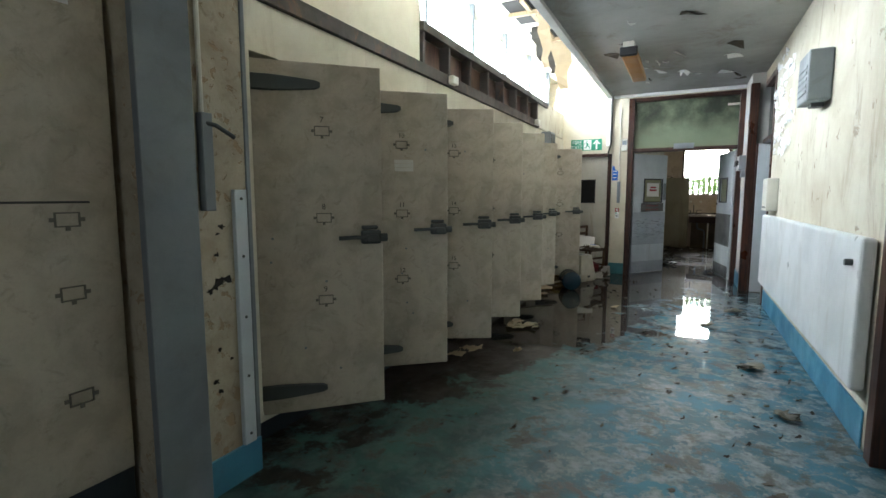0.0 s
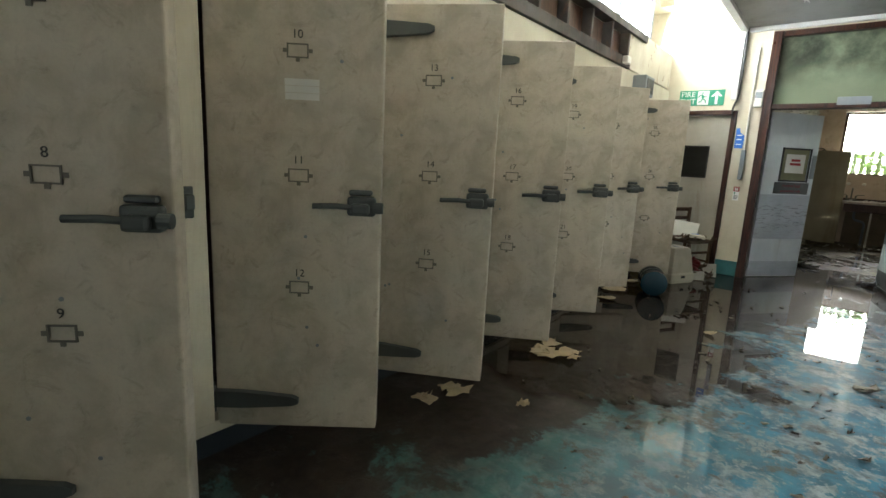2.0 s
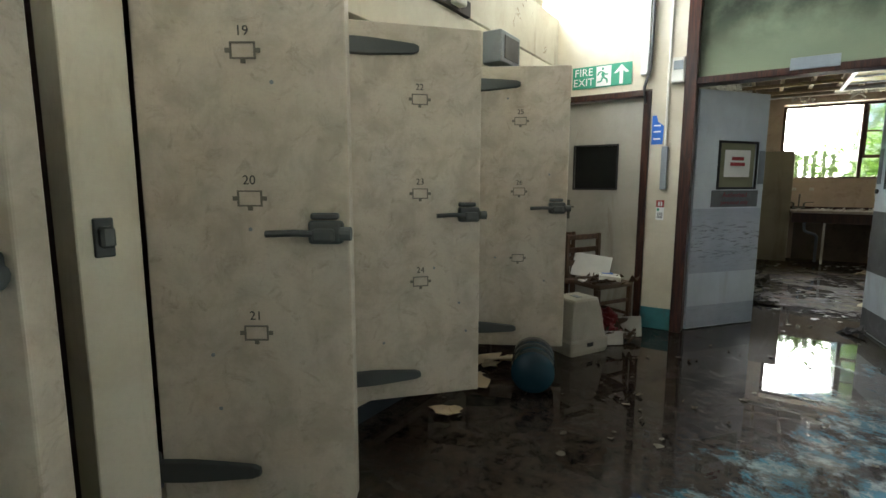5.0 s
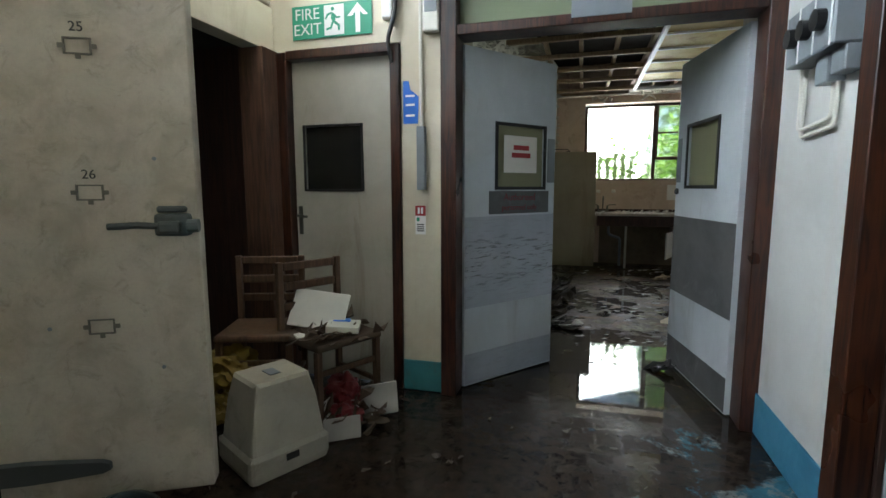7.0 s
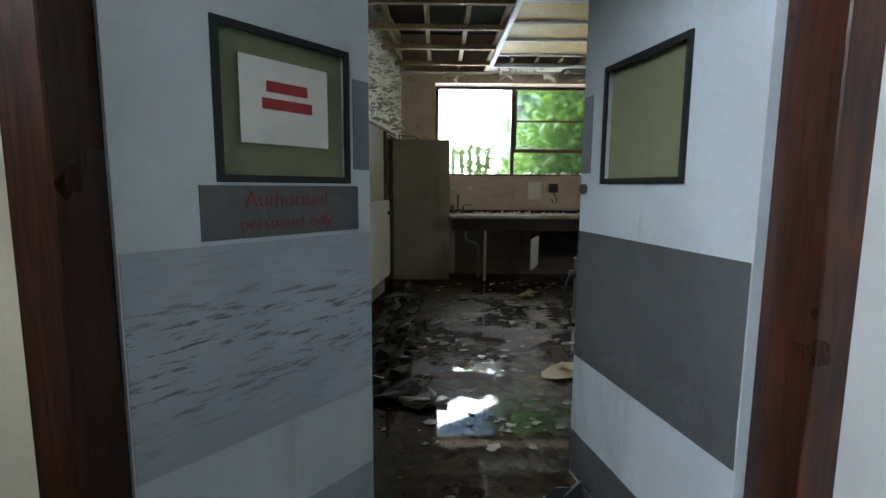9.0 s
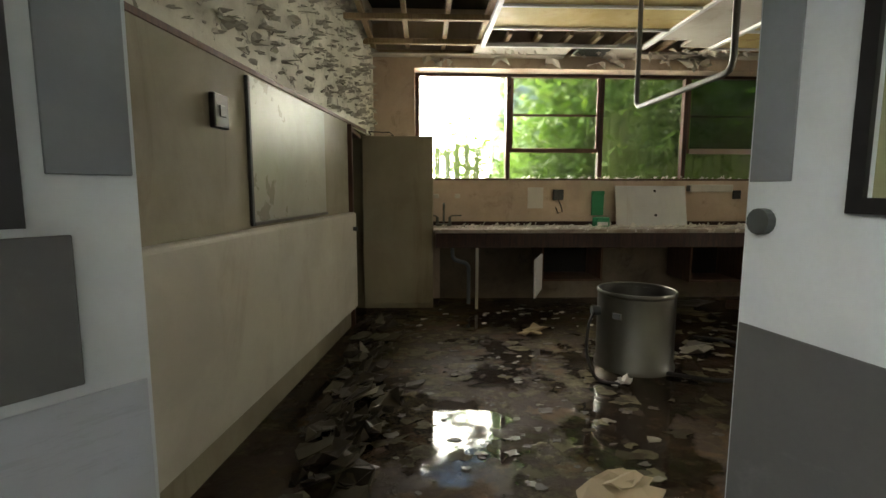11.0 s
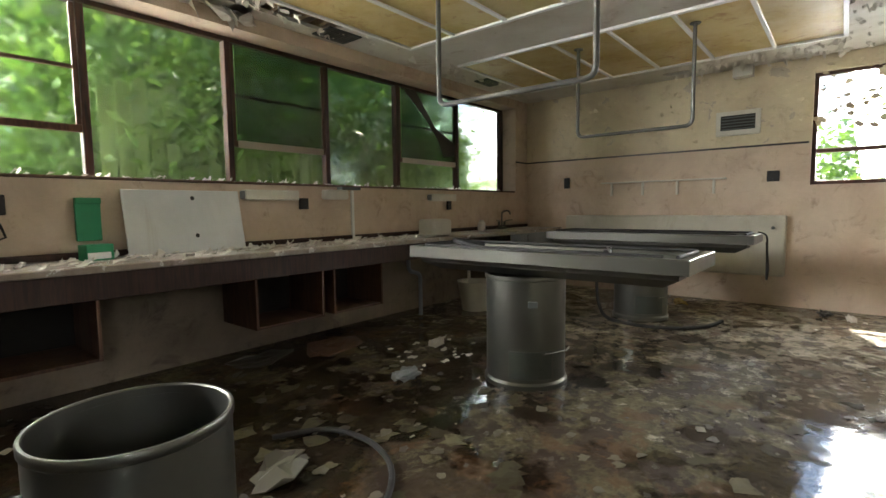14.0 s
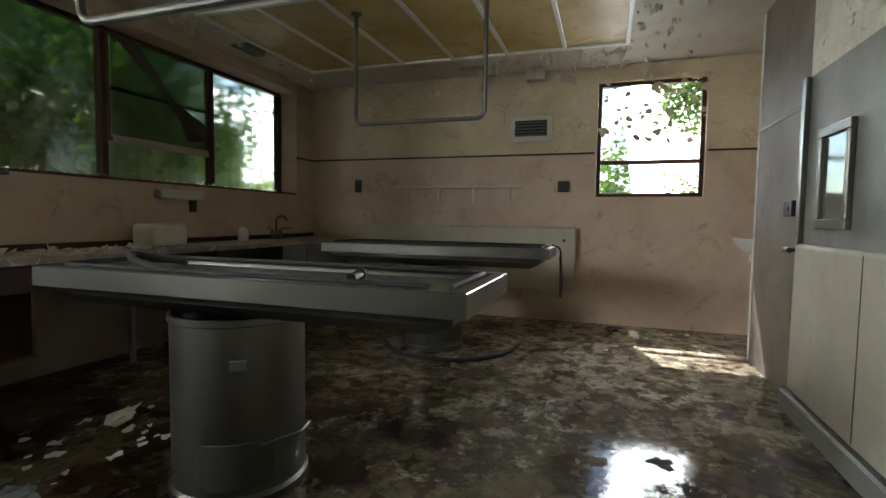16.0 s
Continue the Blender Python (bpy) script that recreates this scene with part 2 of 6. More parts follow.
M_DIFFUSER = paint("stained_diffuser", (0.62, 0.50, 0.22), (0.50, 0.36, 0.12), (0.30, 0.10, 0.02), 1.0, 1.7, 0.5, 0.1, 40)
M_BLUESKIRT = paint("blue_skirting_paint", (0.07, 0.25, 0.38), (0.05, 0.18, 0.28), (0.10, 0.10, 0.09), 0.5, 2.5, 0.45, 0.15, 60)
M_TEALSKIRT = paint("teal_skirting_paint", (0.05, 0.22, 0.24), (0.04, 0.16, 0.18), (0.10, 0.09, 0.07), 0.5, 2.5, 0.5, 0.15, 60)
M_DOORWHITE = paint("door_white_laminate", (0.60, 0.64, 0.66), (0.50, 0.54, 0.56), (0.28, 0.26, 0.22), 0.4, 1.6, 0.4, 0.08, 80, streak=True)
M_DOORGREY = paint("door_grey_plate", (0.115, 0.118, 0.115), (0.09, 0.09, 0.09), (0.28, 0.28, 0.28), 0.35, 2.0, 0.42, 0.08, 80)


def scuffed_plate():
    n = Nodes("scuffed_alloy_plate")
    big = n.noise(2.0, 6, 0.6)
    fine = n.noise(60, 4, 0.6)
    scr = n.noise(24.0, 10, 0.75, 0.2, (0.3, 0.3, 2.2))
    band = n.math("MULTIPLY", n.ramp(n.xyz()[2], 0.5, 0.74), n.ramp(n.xyz()[2], 0.98, 0.84))
    col = n.mix(n.ramp(big, 0.35, 0.7), (0.44, 0.47, 0.52), (0.34, 0.37, 0.41))
    col = n.mix(n.math("MULTIPLY", n.ramp(scr, 0.52, 0.60), n.math("ADD", 0.12, n.math("MULTIPLY", band, 0.75))), col, (0.10, 0.095, 0.09))
    n.set(Base_Color=col, Roughness=0.38)
    n.bump(n.math("ADD", n.math("MULTIPLY", fine, 0.3), scr), 0.12, 0.003)
    return n.m


M_DOORLIGHT = scuffed_plate()
M_RADIATOR = paint("radiator_enamel", (0.70, 0.72, 0.72), (0.58, 0.60, 0.60), (0.30, 0.24, 0.18), 0.45, 1.5, 0.38, 0.08, 70, streak=True)
M_WARMRAD = paint("cream_radiator_enamel", (0.50, 0.48, 0.39), (0.42, 0.395, 0.32), (0.26, 0.20, 0.13), 0.4, 1.5, 0.5, 0.08, 70, streak=True)
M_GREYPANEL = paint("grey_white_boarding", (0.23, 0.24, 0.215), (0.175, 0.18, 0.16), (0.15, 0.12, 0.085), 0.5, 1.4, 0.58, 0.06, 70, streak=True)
M_WOOD = wood("dark_red_hardwood", (0.066, 0.020, 0.008), (0.016, 0.006, 0.004), 0.34)
M_BROWNWOOD = wood("brown_timber", (0.12, 0.058, 0.032), (0.055, 0.027, 0.016), 0.6)
M_DARKWOOD = wood("dark_stained_board", (0.05, 0.02, 0.012), (0.022, 0.010, 0.007), 0.6)
M_FADEDBAR = plain("faded_pink_batten", (0.42, 0.36, 0.30), 0.7)
M_PALEWOOD = wood("pale_batten", (0.40, 0.30, 0.17), (0.26, 0.18, 0.10), 0.75)
M_CHAIRWOOD = wood("chair_beech", (0.12, 0.066, 0.032), (0.065, 0.035, 0.018), 0.6)
M_ROTTEN = plain("rotten_brown_padding", (0.10, 0.068, 0.04), 0.85, 0, 0.5, 20)
# near-black that stands in for the shade inside voids, holes and recesses
M_VOIDSHADE = plain("void_shade_board", (0.025, 0.022, 0.018), 0.9)
M_IRON = plain("grey_cast_iron", (0.10, 0.11, 0.105), 0.55, 0.5, 0.3, 60, 0.25)
M_BEAM = paint("rusty_dark_steel", (0.075, 0.06, 0.05), (0.045, 0.038, 0.034), (0.20, 0.09, 0.04), 0.7, 2.5, 0.7, 0.4, 60)
M_STEEL = paint("stainless_steel", (0.165, 0.163, 0.142), (0.145, 0.143, 0.125), (0.12, 0.10, 0.075), 0.12, 0.6, 0.42, 0.02, 160, metallic=0.9, streak=True)
M_TABLEBED = paint("dark_wet_table_bed", (0.07, 0.08, 0.065), (0.045, 0.05, 0.042), (0.10, 0.095, 0.065), 0.5, 3.0, 0.5, 0.2, 50)
M_PIPE = plain("dull_grey_pipe", (0.12, 0.12, 0.11), 0.45, 0.6)
M_BLACK = plain("black_plastic", (0.015, 0.015, 0.015), 0.4)
M_RUBBER = plain("black_hose_rubber", (0.02, 0.02, 0.02), 0.72)
M_GREYMETAL = paint("grey_painted_metal", (0.22, 0.245, 0.26), (0.175, 0.19, 0.205), (0.11, 0.10, 0.085), 0.35, 2.0, 0.5, 0.06, 80)
M_WHITEPLASTIC = plain("off_white_plastic", (0.66, 0.64, 0.56), 0.45)
M_BEIGE = paint("beige_plastic_shell", (0.44, 0.40, 0.32), (0.35, 0.32, 0.25), (0.18, 0.14, 0.09), 0.5, 3.0, 0.5, 0.08, 80)
M_CABINET = paint("buff_cupboard_laminate", (0.36, 0.32, 0.22), (0.29, 0.255, 0.175), (0.20, 0.15, 0.09), 0.6, 1.2, 0.72, 0.08, 80, streak=True)
M_WESTWALL = paint("drab_cream_boarding", (0.28, 0.255, 0.175), (0.225, 0.20, 0.135), (0.14, 0.105, 0.06), 0.6, 1.6, 0.72, 0.1, 80, streak=True)
M_WORKTOP = paint("dirty_worktop", (0.40, 0.36, 0.31), (0.22, 0.17, 0.13), (0.08, 0.05, 0.035), 0.9, 3.0, 0.45, 0.4, 30, chips=(0.62, 0.60, 0.55), chip_at=0.60)
M_GREEN = plain("green_enamel", (0.02, 0.26, 0.11), 0.45)
M_SIGNGREEN = plain("sign_green", (0.03, 0.30, 0.17), 0.4, 0, 0.12)
M_SIGNWHITE = plain("sign_white", (0.80, 0.80, 0.78), 0.45, 0, 0.08)
M_DULLRED = plain("faded_red_print", (0.19, 0.028, 0.025), 0.55, 0, 0.3)
M_RED = plain("red_print", (0.32, 0.028, 0.028), 0.5, 0, 0.15)
M_BLUE = plain("bright_blue_plastic", (0.02, 0.14, 0.58), 0.4)
M_CARTON = plain("soiled_white_card", (0.44, 0.41, 0.36), 0.8, 0, 0.4)
M_PAPER = plain("damp_paper", (0.72, 0.70, 0.64), 0.8)
M_BUFFPAPER = plain("rotten_card", (0.46, 0.37, 0.24), 0.85, 0, 0.45, 20)
M_YELLOW = plain("yellow_plastic_bag", (0.22, 0.145, 0.016), 0.55, 0, 0.5)


def flake_material():
    n = Nodes("paint_flake")
    r = n.t.nodes.new("ShaderNodeNewGeometry").outputs["Random Per Island"]
    col = n.mix(n.ramp(r, 0.1, 0.7), (0.035, 0.028, 0.018), (0.11, 0.10, 0.062))
    col = n.mix(n.ramp(r, 0.85, 1.0), col, (0.24, 0.22, 0.16))
    col = n.mix(n.math("MULTIPLY", n.noise(18, 8, 0.7), 0.6), col, (0.05, 0.04, 0.028))
    n.set(Base_Color=col, Roughness=0.55)
    n.bump(n.noise(40, 6, 0.6), 0.4, 0.004)
    return n.m


M_FLAKE = flake_material()


def sheet_material():
    n = Nodes("rotten_floor_sheet_scrap")
    r = n.t.nodes.new("ShaderNodeNewGeometry").outputs["Random Per Island"]
    col = n.mix(r, (0.035, 0.030, 0.017), (0.125, 0.115, 0.068))
    a = n.ramp(n.noise(9, 10, 0.7, 0.3), 0.45, 0.6)
    col = n.mix(n.math("MULTIPLY", a, 0.8), col, (0.035, 0.025, 0.015))
    n.set(Base_Color=col, Roughness=n.ramp(n.noise(5, 6), 0.35, 0.65, 0.6, 0.9), Specular_IOR_Level=0.08)
    n.bump(n.noise(35, 8, 0.7), 0.5, 0.005)
    return n.m


M_SHEET = sheet_material()
M_FLAKEDARK = plain("dark_sodden_debris", (0.06, 0.05, 0.035), 0.6, 0, 0.5, 12)
M_INK = plain("faded_black_ink", (0.04, 0.038, 0.035), 0.6)
M_HOLDER = plain("dull_tarnished_tin", (0.18, 0.165, 0.135), 0.6, 0.3, 0.4, 60)
M_GLASS = glass("window_glass")
M_HAZEGLASS = glass("grimy_hazy_glass", (0.88, 0.93, 0.86), 0.09)
M_FILM = glass("dark_window_film", (0.26, 0.34, 0.25), 0.10)
M_BOTTLE = plain("blue_bottle_plastic", (0.010, 0.036, 0.052), 0.15, 0, 0.4, 8)
M_FROST = plain("green_wired_obscure_glass", (0.22, 0.22, 0.12), 0.45, 0, 0.15, 12)
M_DARKPANE = plain("dark_blind_pane", (0.02, 0.02, 0.018), 0.12)
M_ORANGE = plain("aged_orange_diffuser", (0.42, 0.20, 0.05), 0.5)
M_REDBAG = plain("red_plastic", (0.20, 0.022, 0.022), 0.5, 0, 0.45)
M_PEEL = plain("grey_green_peeling_paint", (0.60, 0.58, 0.48), 0.75, 0, 0.5, 10)
M_BOARD = paint("glossy_whiteboard", (0.36, 0.36, 0.29), (0.30, 0.30, 0.24), (0.26, 0.22, 0.14), 0.4, 1.2, 0.32, 0.03, 60)
M_MIRROR = plain("hatch_glass", (0.30, 0.34, 0.32), 0.05, 0.7)


def transom_glass():
    n = Nodes("obscured_transom_glass")
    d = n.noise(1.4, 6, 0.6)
    # colour darkens towards the top, broken up by noise
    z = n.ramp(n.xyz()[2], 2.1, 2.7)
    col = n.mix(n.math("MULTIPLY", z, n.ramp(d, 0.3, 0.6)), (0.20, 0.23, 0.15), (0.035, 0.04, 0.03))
    n.set(Base_Color=col, Roughness=0.12)
    n.bump(n.noise(90, 2, 0.5), 0.2, 0.002)
    return n.m


M_TRANSOM = transom_glass()


def corridor_floor():
    n = Nodes("corridor_floor_blue_paint")
    x, y, z = n.xyz()
    big = n.noise(0.8, 6, 0.6, 0.3)
    mid = n.noise(3.4, 10, 0.68, 0.25)
    fine = n.noise(17, 9, 0.72)
    blue = n.mix(n.ramp(mid, 0.35, 0.65), (0.017, 0.066, 0.088), (0.042, 0.155, 0.215))
    blue = n.mix(n.ramp(x, 1.3, 0.2), blue, n.mix(n.ramp(mid, 0.35, 0.65), (0.02, 0.05, 0.045), (0.055, 0.14, 0.125)))
    scuff = n.mix(n.ramp(fine, 0.35, 0.65), (0.085, 0.11, 0.115), (0.27, 0.29, 0.285))
    patch = n.ramp(n.noise(6.0, 12, 0.74, 0.3), 0.47, 0.53)
    col = n.mix(n.math("MULTIPLY", patch, n.ramp(x, 0.3, 1.5, 0.15, 0.85)), blue, scuff)
    gritty = n.ramp(n.noise(3.2, 12, 0.75, 0.2), 0.52, 0.60)
    col = n.mix(n.math("MULTIPLY", gritty, 0.8), col, n.mix(fine, (0.03, 0.028, 0.02), (0.10, 0.085, 0.06)))
    # mud lies thicker towards the doors and along the cold-store wall
    along = n.math("ADD", n.math("ADD", n.ramp(y, 3.5, 7.5, -0.10, 0.20), n.ramp(y, 8.4, 9.6, 0.0, 0.12)), n.ramp(x, -0.5, 1.7, 0.16, -0.20))
    mud = n.ramp(n.math("ADD", n.math("ADD", n.math("MULTIPLY", big, 0.4), n.math("MULTIPLY", n.noise(2.6, 11, 0.75, 0.2), 0.6)), along), 0.54, 0.59)
    mudcol = n.mix(n.ramp(fine, 0.3, 0.7), (0.009, 0.006, 0.004), (0.030, 0.019, 0.012))
    col = n.mix(mud, col, mudcol)
    wet = n.ramp(n.math("ADD", n.noise(0.7, 3, 0.5, 0.2), n.ramp(y, 5.0, 7.0, -0.2, 0.3)), 0.46, 0.56)
    n.set(Base_Color=col, Roughness=n.ramp(mid, 0.3, 0.7, 0.4, 0.65), Specular_IOR_Level=n.ramp(wet, 0, 1, 0.4, 0.05))
    n.set(Coat_Weight=wet, Coat_Roughness=0.012, Coat_IOR=1.38)
    n.bump(n.math("ADD", n.math("MULTIPLY", fine, 0.5), n.math("ADD", mid, n.math("MULTIPLY", gritty, 0.4))), 0.35, 0.008)
    return n.m


def room_floor():
    n = Nodes("room_floor_rotten_sheet")
    x, y, z = n.xyz()
    big = n.noise(0.9, 6, 0.6, 0.4)
    fine = n.noise(20, 9, 0.72)
    col = n.mix(fine, (0.020, 0.013, 0.008), (0.060, 0.040, 0.024))
    a = n.noise(4.2, 12, 0.70, 0.15)
    khaki = n.mix(n.ramp(fine, 0.3, 0.7), (0.060, 0.053, 0.028), (0.150, 0.135, 0.076))
    fa = n.ramp(a, 0.45, 0.545)
    col = n.mix(fa, col, khaki)
    c = n.noise(6.0, 12, 0.70, 0.15)
    pale = n.mix(n.ramp(fine, 0.3, 0.7), (0.20, 0.175, 0.125), (0.40, 0.355, 0.275))
    fc = n.ramp(n.math("ADD", c, n.ramp(x, 4.5, 7.6, -0.06, 0.10)), 0.53, 0.62)
    col = n.mix(fc, col, pale)
    mud = n.ramp(n.math("ADD", n.math("MULTIPLY", big, 0.6), n.math("ADD", n.math("MULTIPLY", n.noise(3.0, 11, 0.72, 0.2), 0.4), n.ramp(x, 3.0, 7.0, 0.035, -0.05))), 0.50, 0.55)
    col = n.mix(n.math("MULTIPLY", mud, 0.8), col, n.mix(fine, (0.020, 0.011, 0.006), (0.05, 0.028, 0.016)))
    rust = n.ramp(n.noise(2.7, 11, 0.72, 0.3), 0.53, 0.60)
    col = n.mix(n.math("MULTIPLY", rust, 0.75), col, n.mix(fine, (0.055, 0.028, 0.012), (0.13, 0.075, 0.035)))
    puddle = n.math("MULTIPLY", n.ramp(x, 2.0, 2.6, 1.0, 0.0), n.ramp(y, 11.9, 12.7, 0.09, -0.03))
    wet = n.ramp(n.math("ADD", puddle, n.math("ADD", n.math("MULTIPLY", n.noise(0.85, 4, 0.6, 0.3), 0.6), n.math("MULTIPLY", n.noise(3.6, 8, 0.65, 0.2), 0.4))), 0.455, 0.52)
    soaked = n.node("ShaderNodeMix")
    soaked.data_type = "RGBA"
    soaked.blend_type = "MULTIPLY"
    n.feed(soaked.inputs[0], n.math("MULTIPLY", wet, n.ramp(x, 5.0, 7.5, 1.0, 0.45)))
    n.feed(soaked.inputs[6], col)
    n.feed(soaked.inputs[7], (0.42, 0.37, 0.31))
    col = soaked.outputs[2]
    n.set(Base_Color=col, Roughness=n.ramp(a, 0.3, 0.7, 0.55, 0.85), Specular_IOR_Level=n.ramp(wet, 0, 1, 0.18, 0.03))
    dull = n.math("ADD", 0.012, n.math("MULTIPLY", n.math("ADD", n.ramp(n.noise(2.2, 8, 0.7), 0.48, 0.66, 0.0, 0.15), n.ramp(x, 5.2, 7.0, 0.0, 0.06)), n.ramp(x, 2.0, 3.4)))
    n.set(Coat_Weight=wet, Coat_Roughness=dull, Coat_IOR=1.38)
    film = n.node("ShaderNodeBump", Height=n.noise(7.0, 7, 0.6, 0.3), Strength=n.ramp(x, 2.2, 3.6, 0.02, 0.16), Distance=0.012)
    n.feed(n.b.inputs["Coat Normal"], film.outputs[0])
    n.bump(n.math("ADD", n.math("MULTIPLY", fine, 0.35), n.math("ADD", fa, n.math("MULTIPLY", fc, 0.6))), 0.45, 0.008)
    return n.m


M_FLOOR1 = corridor_floor()
M_FLOOR2 = room_floor()

# ---------------------------------------------------------------- plan
FX = -0.50           # cold-store front
RX = 2.39            # corridor's other wall
DY = 10.76           # wall with the double doors, corridor face
SY = 11.83           # room's near wall
NY, EX, WX = 16.54, 9.135, 0.79
CZ, CZ2, LZ = 3.0, 2.72, 3.30

structure("floor_corridor", boxbm(-3.2, -2.0, -0.15, RX + 1.6, DY + 0.1, 0.0), M_FLOOR1, "flooded corridor floor with worn blue paint", "floor")
structure("floor_room", boxbm(-0.6, DY + 0.1, -0.15, EX + 0.3, NY + 0.4, 0.0), M_FLOOR2, "wet floor with rotten flaking covering", "floor")
structure("wall_end_behind", boxbm(-3.2, -2.15, 0, RX + 1.6, -2.0, 3.6), M_WHITEWALL)

# right-hand corridor wall with two doorways
HOLES_R = [(4.15, 5.05, 0, 2.9), (9.0, 9.98, 0, 2.85)]
RX2 = 2.232
structure("wall_corridor_right", wallbm("x", RX, RX + 0.2, -2.0, 9.98, 0, CZ, HOLES_R), M_PLASTER, "cream corridor wall with peeling paint", "wall")
structure("wall_corridor_store", boxbm(RX + 1.45, -2.0, 0, RX + 1.6, DY, CZ), M_VOIDSHADE)
structure("wall_corridor_return", boxbm(RX2, 9.98, 0, RX + 0.3, DY - 0.002, CZ - 0.002), M_WHITEWALL, "white return wall beside the double doors", "wall")
structure("baseboard", boxbm(RX2 - 0.012, 9.98, 0.0, RX2 - 0.002, DY - 0.04, 0.21, 0.004), M_BLUESKIRT, "blue painted skirting band")
for a, b in ((-1.9, 4.02), (5.15, 8.92)):
    structure("baseboard", boxbm(RX - 0.012, a, 0.0, RX - 0.002, b, 0.21, 0.004), M_BLUESKIRT, "blue painted skirting band")

# wall with the double doors
HOLES_D = [(-0.47, 0.33, 0, 2.06), (0.58, 2.25, 0, 2.93)]
structure("wall_doors", wallbm("y", DY, DY + 0.16, -3.2, RX + 1.6, 0, LZ, HOLES_D), M_CREAM, "cream end wall round the doors", "wall")
structure("baseboard", boxbm(0.332, DY - 0.012, 0, 0.576, DY - 0.002, 0.19, 0.004), M_TEALSKIRT, "teal painted skirting band")

# ceilings
structure("ceiling_corridor", boxbm(0.32, -2.0, CZ, RX + 1.6, DY, CZ + 0.12), M_CEIL, "grey stained corridor ceiling", "ceiling")
structure("trim_fascia", boxbm(0.24, -2.0, CZ - 0.04, 0.318, DY - 0.002, LZ - 0.002, 0.004), M_WHITEWALL, "pale fascia board along the rooflight")
structure("trim_cornice", boxbm(0.33, DY - 0.05, CZ - 0.05, RX - 0.002, DY - 0.002, CZ - 0.002, 0.006), M_SIGNWHITE)
structure("ceiling_lantern", boxbm(-3.2, -2.0, LZ, 0.32, DY + 0.16, LZ + 0.12), M_CREAM)

# cold-store front: posts, head panel, rooms behind
CLER = (2.76, 3.24)
structure("wall_fridge_left", boxbm(-3.2, -2.0, 0, -2.9, DY + 0.1, LZ), M_VOIDSHADE)
structure("wall_panel_head", boxbm(FX - 0.12, 3.6, 2.06, FX, DY - 0.002, 2.32, 0.003), M_CREAM, "cream panel over the cold-store doors")
structure("wall_panel_upper", boxbm(FX - 0.14, -2.0, 2.42, FX - 0.02, 5.6, 2.92, 0.003), M_CREAM, "cream cladding panel below the rooflight")
structure("wall_panel_end", boxbm(FX - 0.14, 9.1, 2.34, FX - 0.01, DY - 0.002, 2.76, 0.003), M_PLASTER)
# dark cover and lid added so the store interior stays unlit-looking
structure("wall_store_dark_cover", boxbm(-2.9, 10.68, 0, FX - 0.15, DY - 0.003, 2.1), M_DARKWOOD)
structure("ceiling_store", boxbm(-2.9, -2.0, 2.1, FX - 0.12, DY + 0.1, 2.2), M_VOIDSHADE)

HINGES = [3.80, 4.60, 5.40, 6.20, 7.03, 7.98, 9.10]
for i, hy in enumerate(HINGES):
    nxt = HINGES[i + 1] if i < 6 else 9.98
    y1 = hy + 0.63
    structure("wall_post", boxbm(FX - 0.14, y1, 0.166, FX + 0.02, nxt - 0.02, 2.06, 0.004), M_CREAM if i < 6 else M_BROWNWOOD, "cream post between cold-store doors")
    # divider coloured dark for the dimness inside the stores
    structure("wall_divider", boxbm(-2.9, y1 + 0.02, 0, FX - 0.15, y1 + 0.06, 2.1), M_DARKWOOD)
structure("wall_post", boxbm(FX - 0.14, 3.62, 0.166, FX + 0.02, 3.79, 2.06, 0.004), M_CREAM, "cream post between cold-store doors")
structure("wall_post", boxbm(FX - 0.14, 10.6, 0.0, FX + 0.03, DY - 0.003, 2.06, 0.004), M_BROWNWOOD)
structure("wall_kick", boxbm(FX - 0.13, 3.62, 0.0, FX - 0.02, 9.1, 0.11), M_KICKSHADE, "dark kick plate under the cold-store doors")

structure("wall_sill", boxbm(FX - 0.13, 3.62, 0.112, FX + 0.005, 9.1, 0.165, 0.003), M_CREAM, "cream sill under the cold-store doors")

# steel edge beam with ribs
bm = boxbm(FX - 0.05, 3.0, 2.325, FX + 0.02, 9.1, 2.42, 0.003)
structure("beam_lower", bm, M_BEAM, "dark rusty steel edge beam", "beam")
bm = boxbm(FX - 0.1, 5.6, 2.68, FX + 0.02, 9.6, 2.755, 0.003)
structure("beam_upper", bm, M_BEAM, "dark rusty steel edge beam", "beam")
structure("wall_beam_back", boxbm(FX - 0.16, 5.602, 2.42, FX - 0.1, 9.1, 2.68), M_BROWNWOOD)
for k in range(8):
    yy = 5.62 + k * 0.49
    structure("beam_rib", boxbm(FX - 0.1, yy, 2.422, FX + 0.0, yy + 0.035, 2.678, 0.003), M_BEAM)

# clerestory glazing
for k in range(11):
    yy = -0.4 + k * 1.03
    structure("window_mullion", boxbm(FX - 0.1, yy - 0.02, 2.92 if yy < 5.6 else 2.757, FX - 0.05, yy + 0.02, LZ - 0.002, 0.003), M_GREYMETAL)
    if k < 10:
        pane = structure("window_pane", boxbm(FX - 0.085, yy + 0.022, 2.93 if yy + 1.03 < 5.9 else 2.77, FX - 0.079, yy + 1.008, LZ - 0.003), M_GLASS)
        pane.visible_shadow = False

# pier beside the first open cold-store door
structure("wall_pier", boxbm(-0.9, 3.10, 0, -0.31, 3.6, 2.42, 0.006), M_PIER, "battered plaster pier with a blue base", "wall")
structure("baseboard", boxbm(-0.32, 3.312, 0, -0.298, 3.605, 0.17, 0.003), M_BLUESKIRT)
structure("trim_metal_cover", boxbm(-0.31, 3.085, 0.0, -0.275, 3.31, 2.42, 0.003), M_GREYMETAL, "grey metal cover strip on the pier")
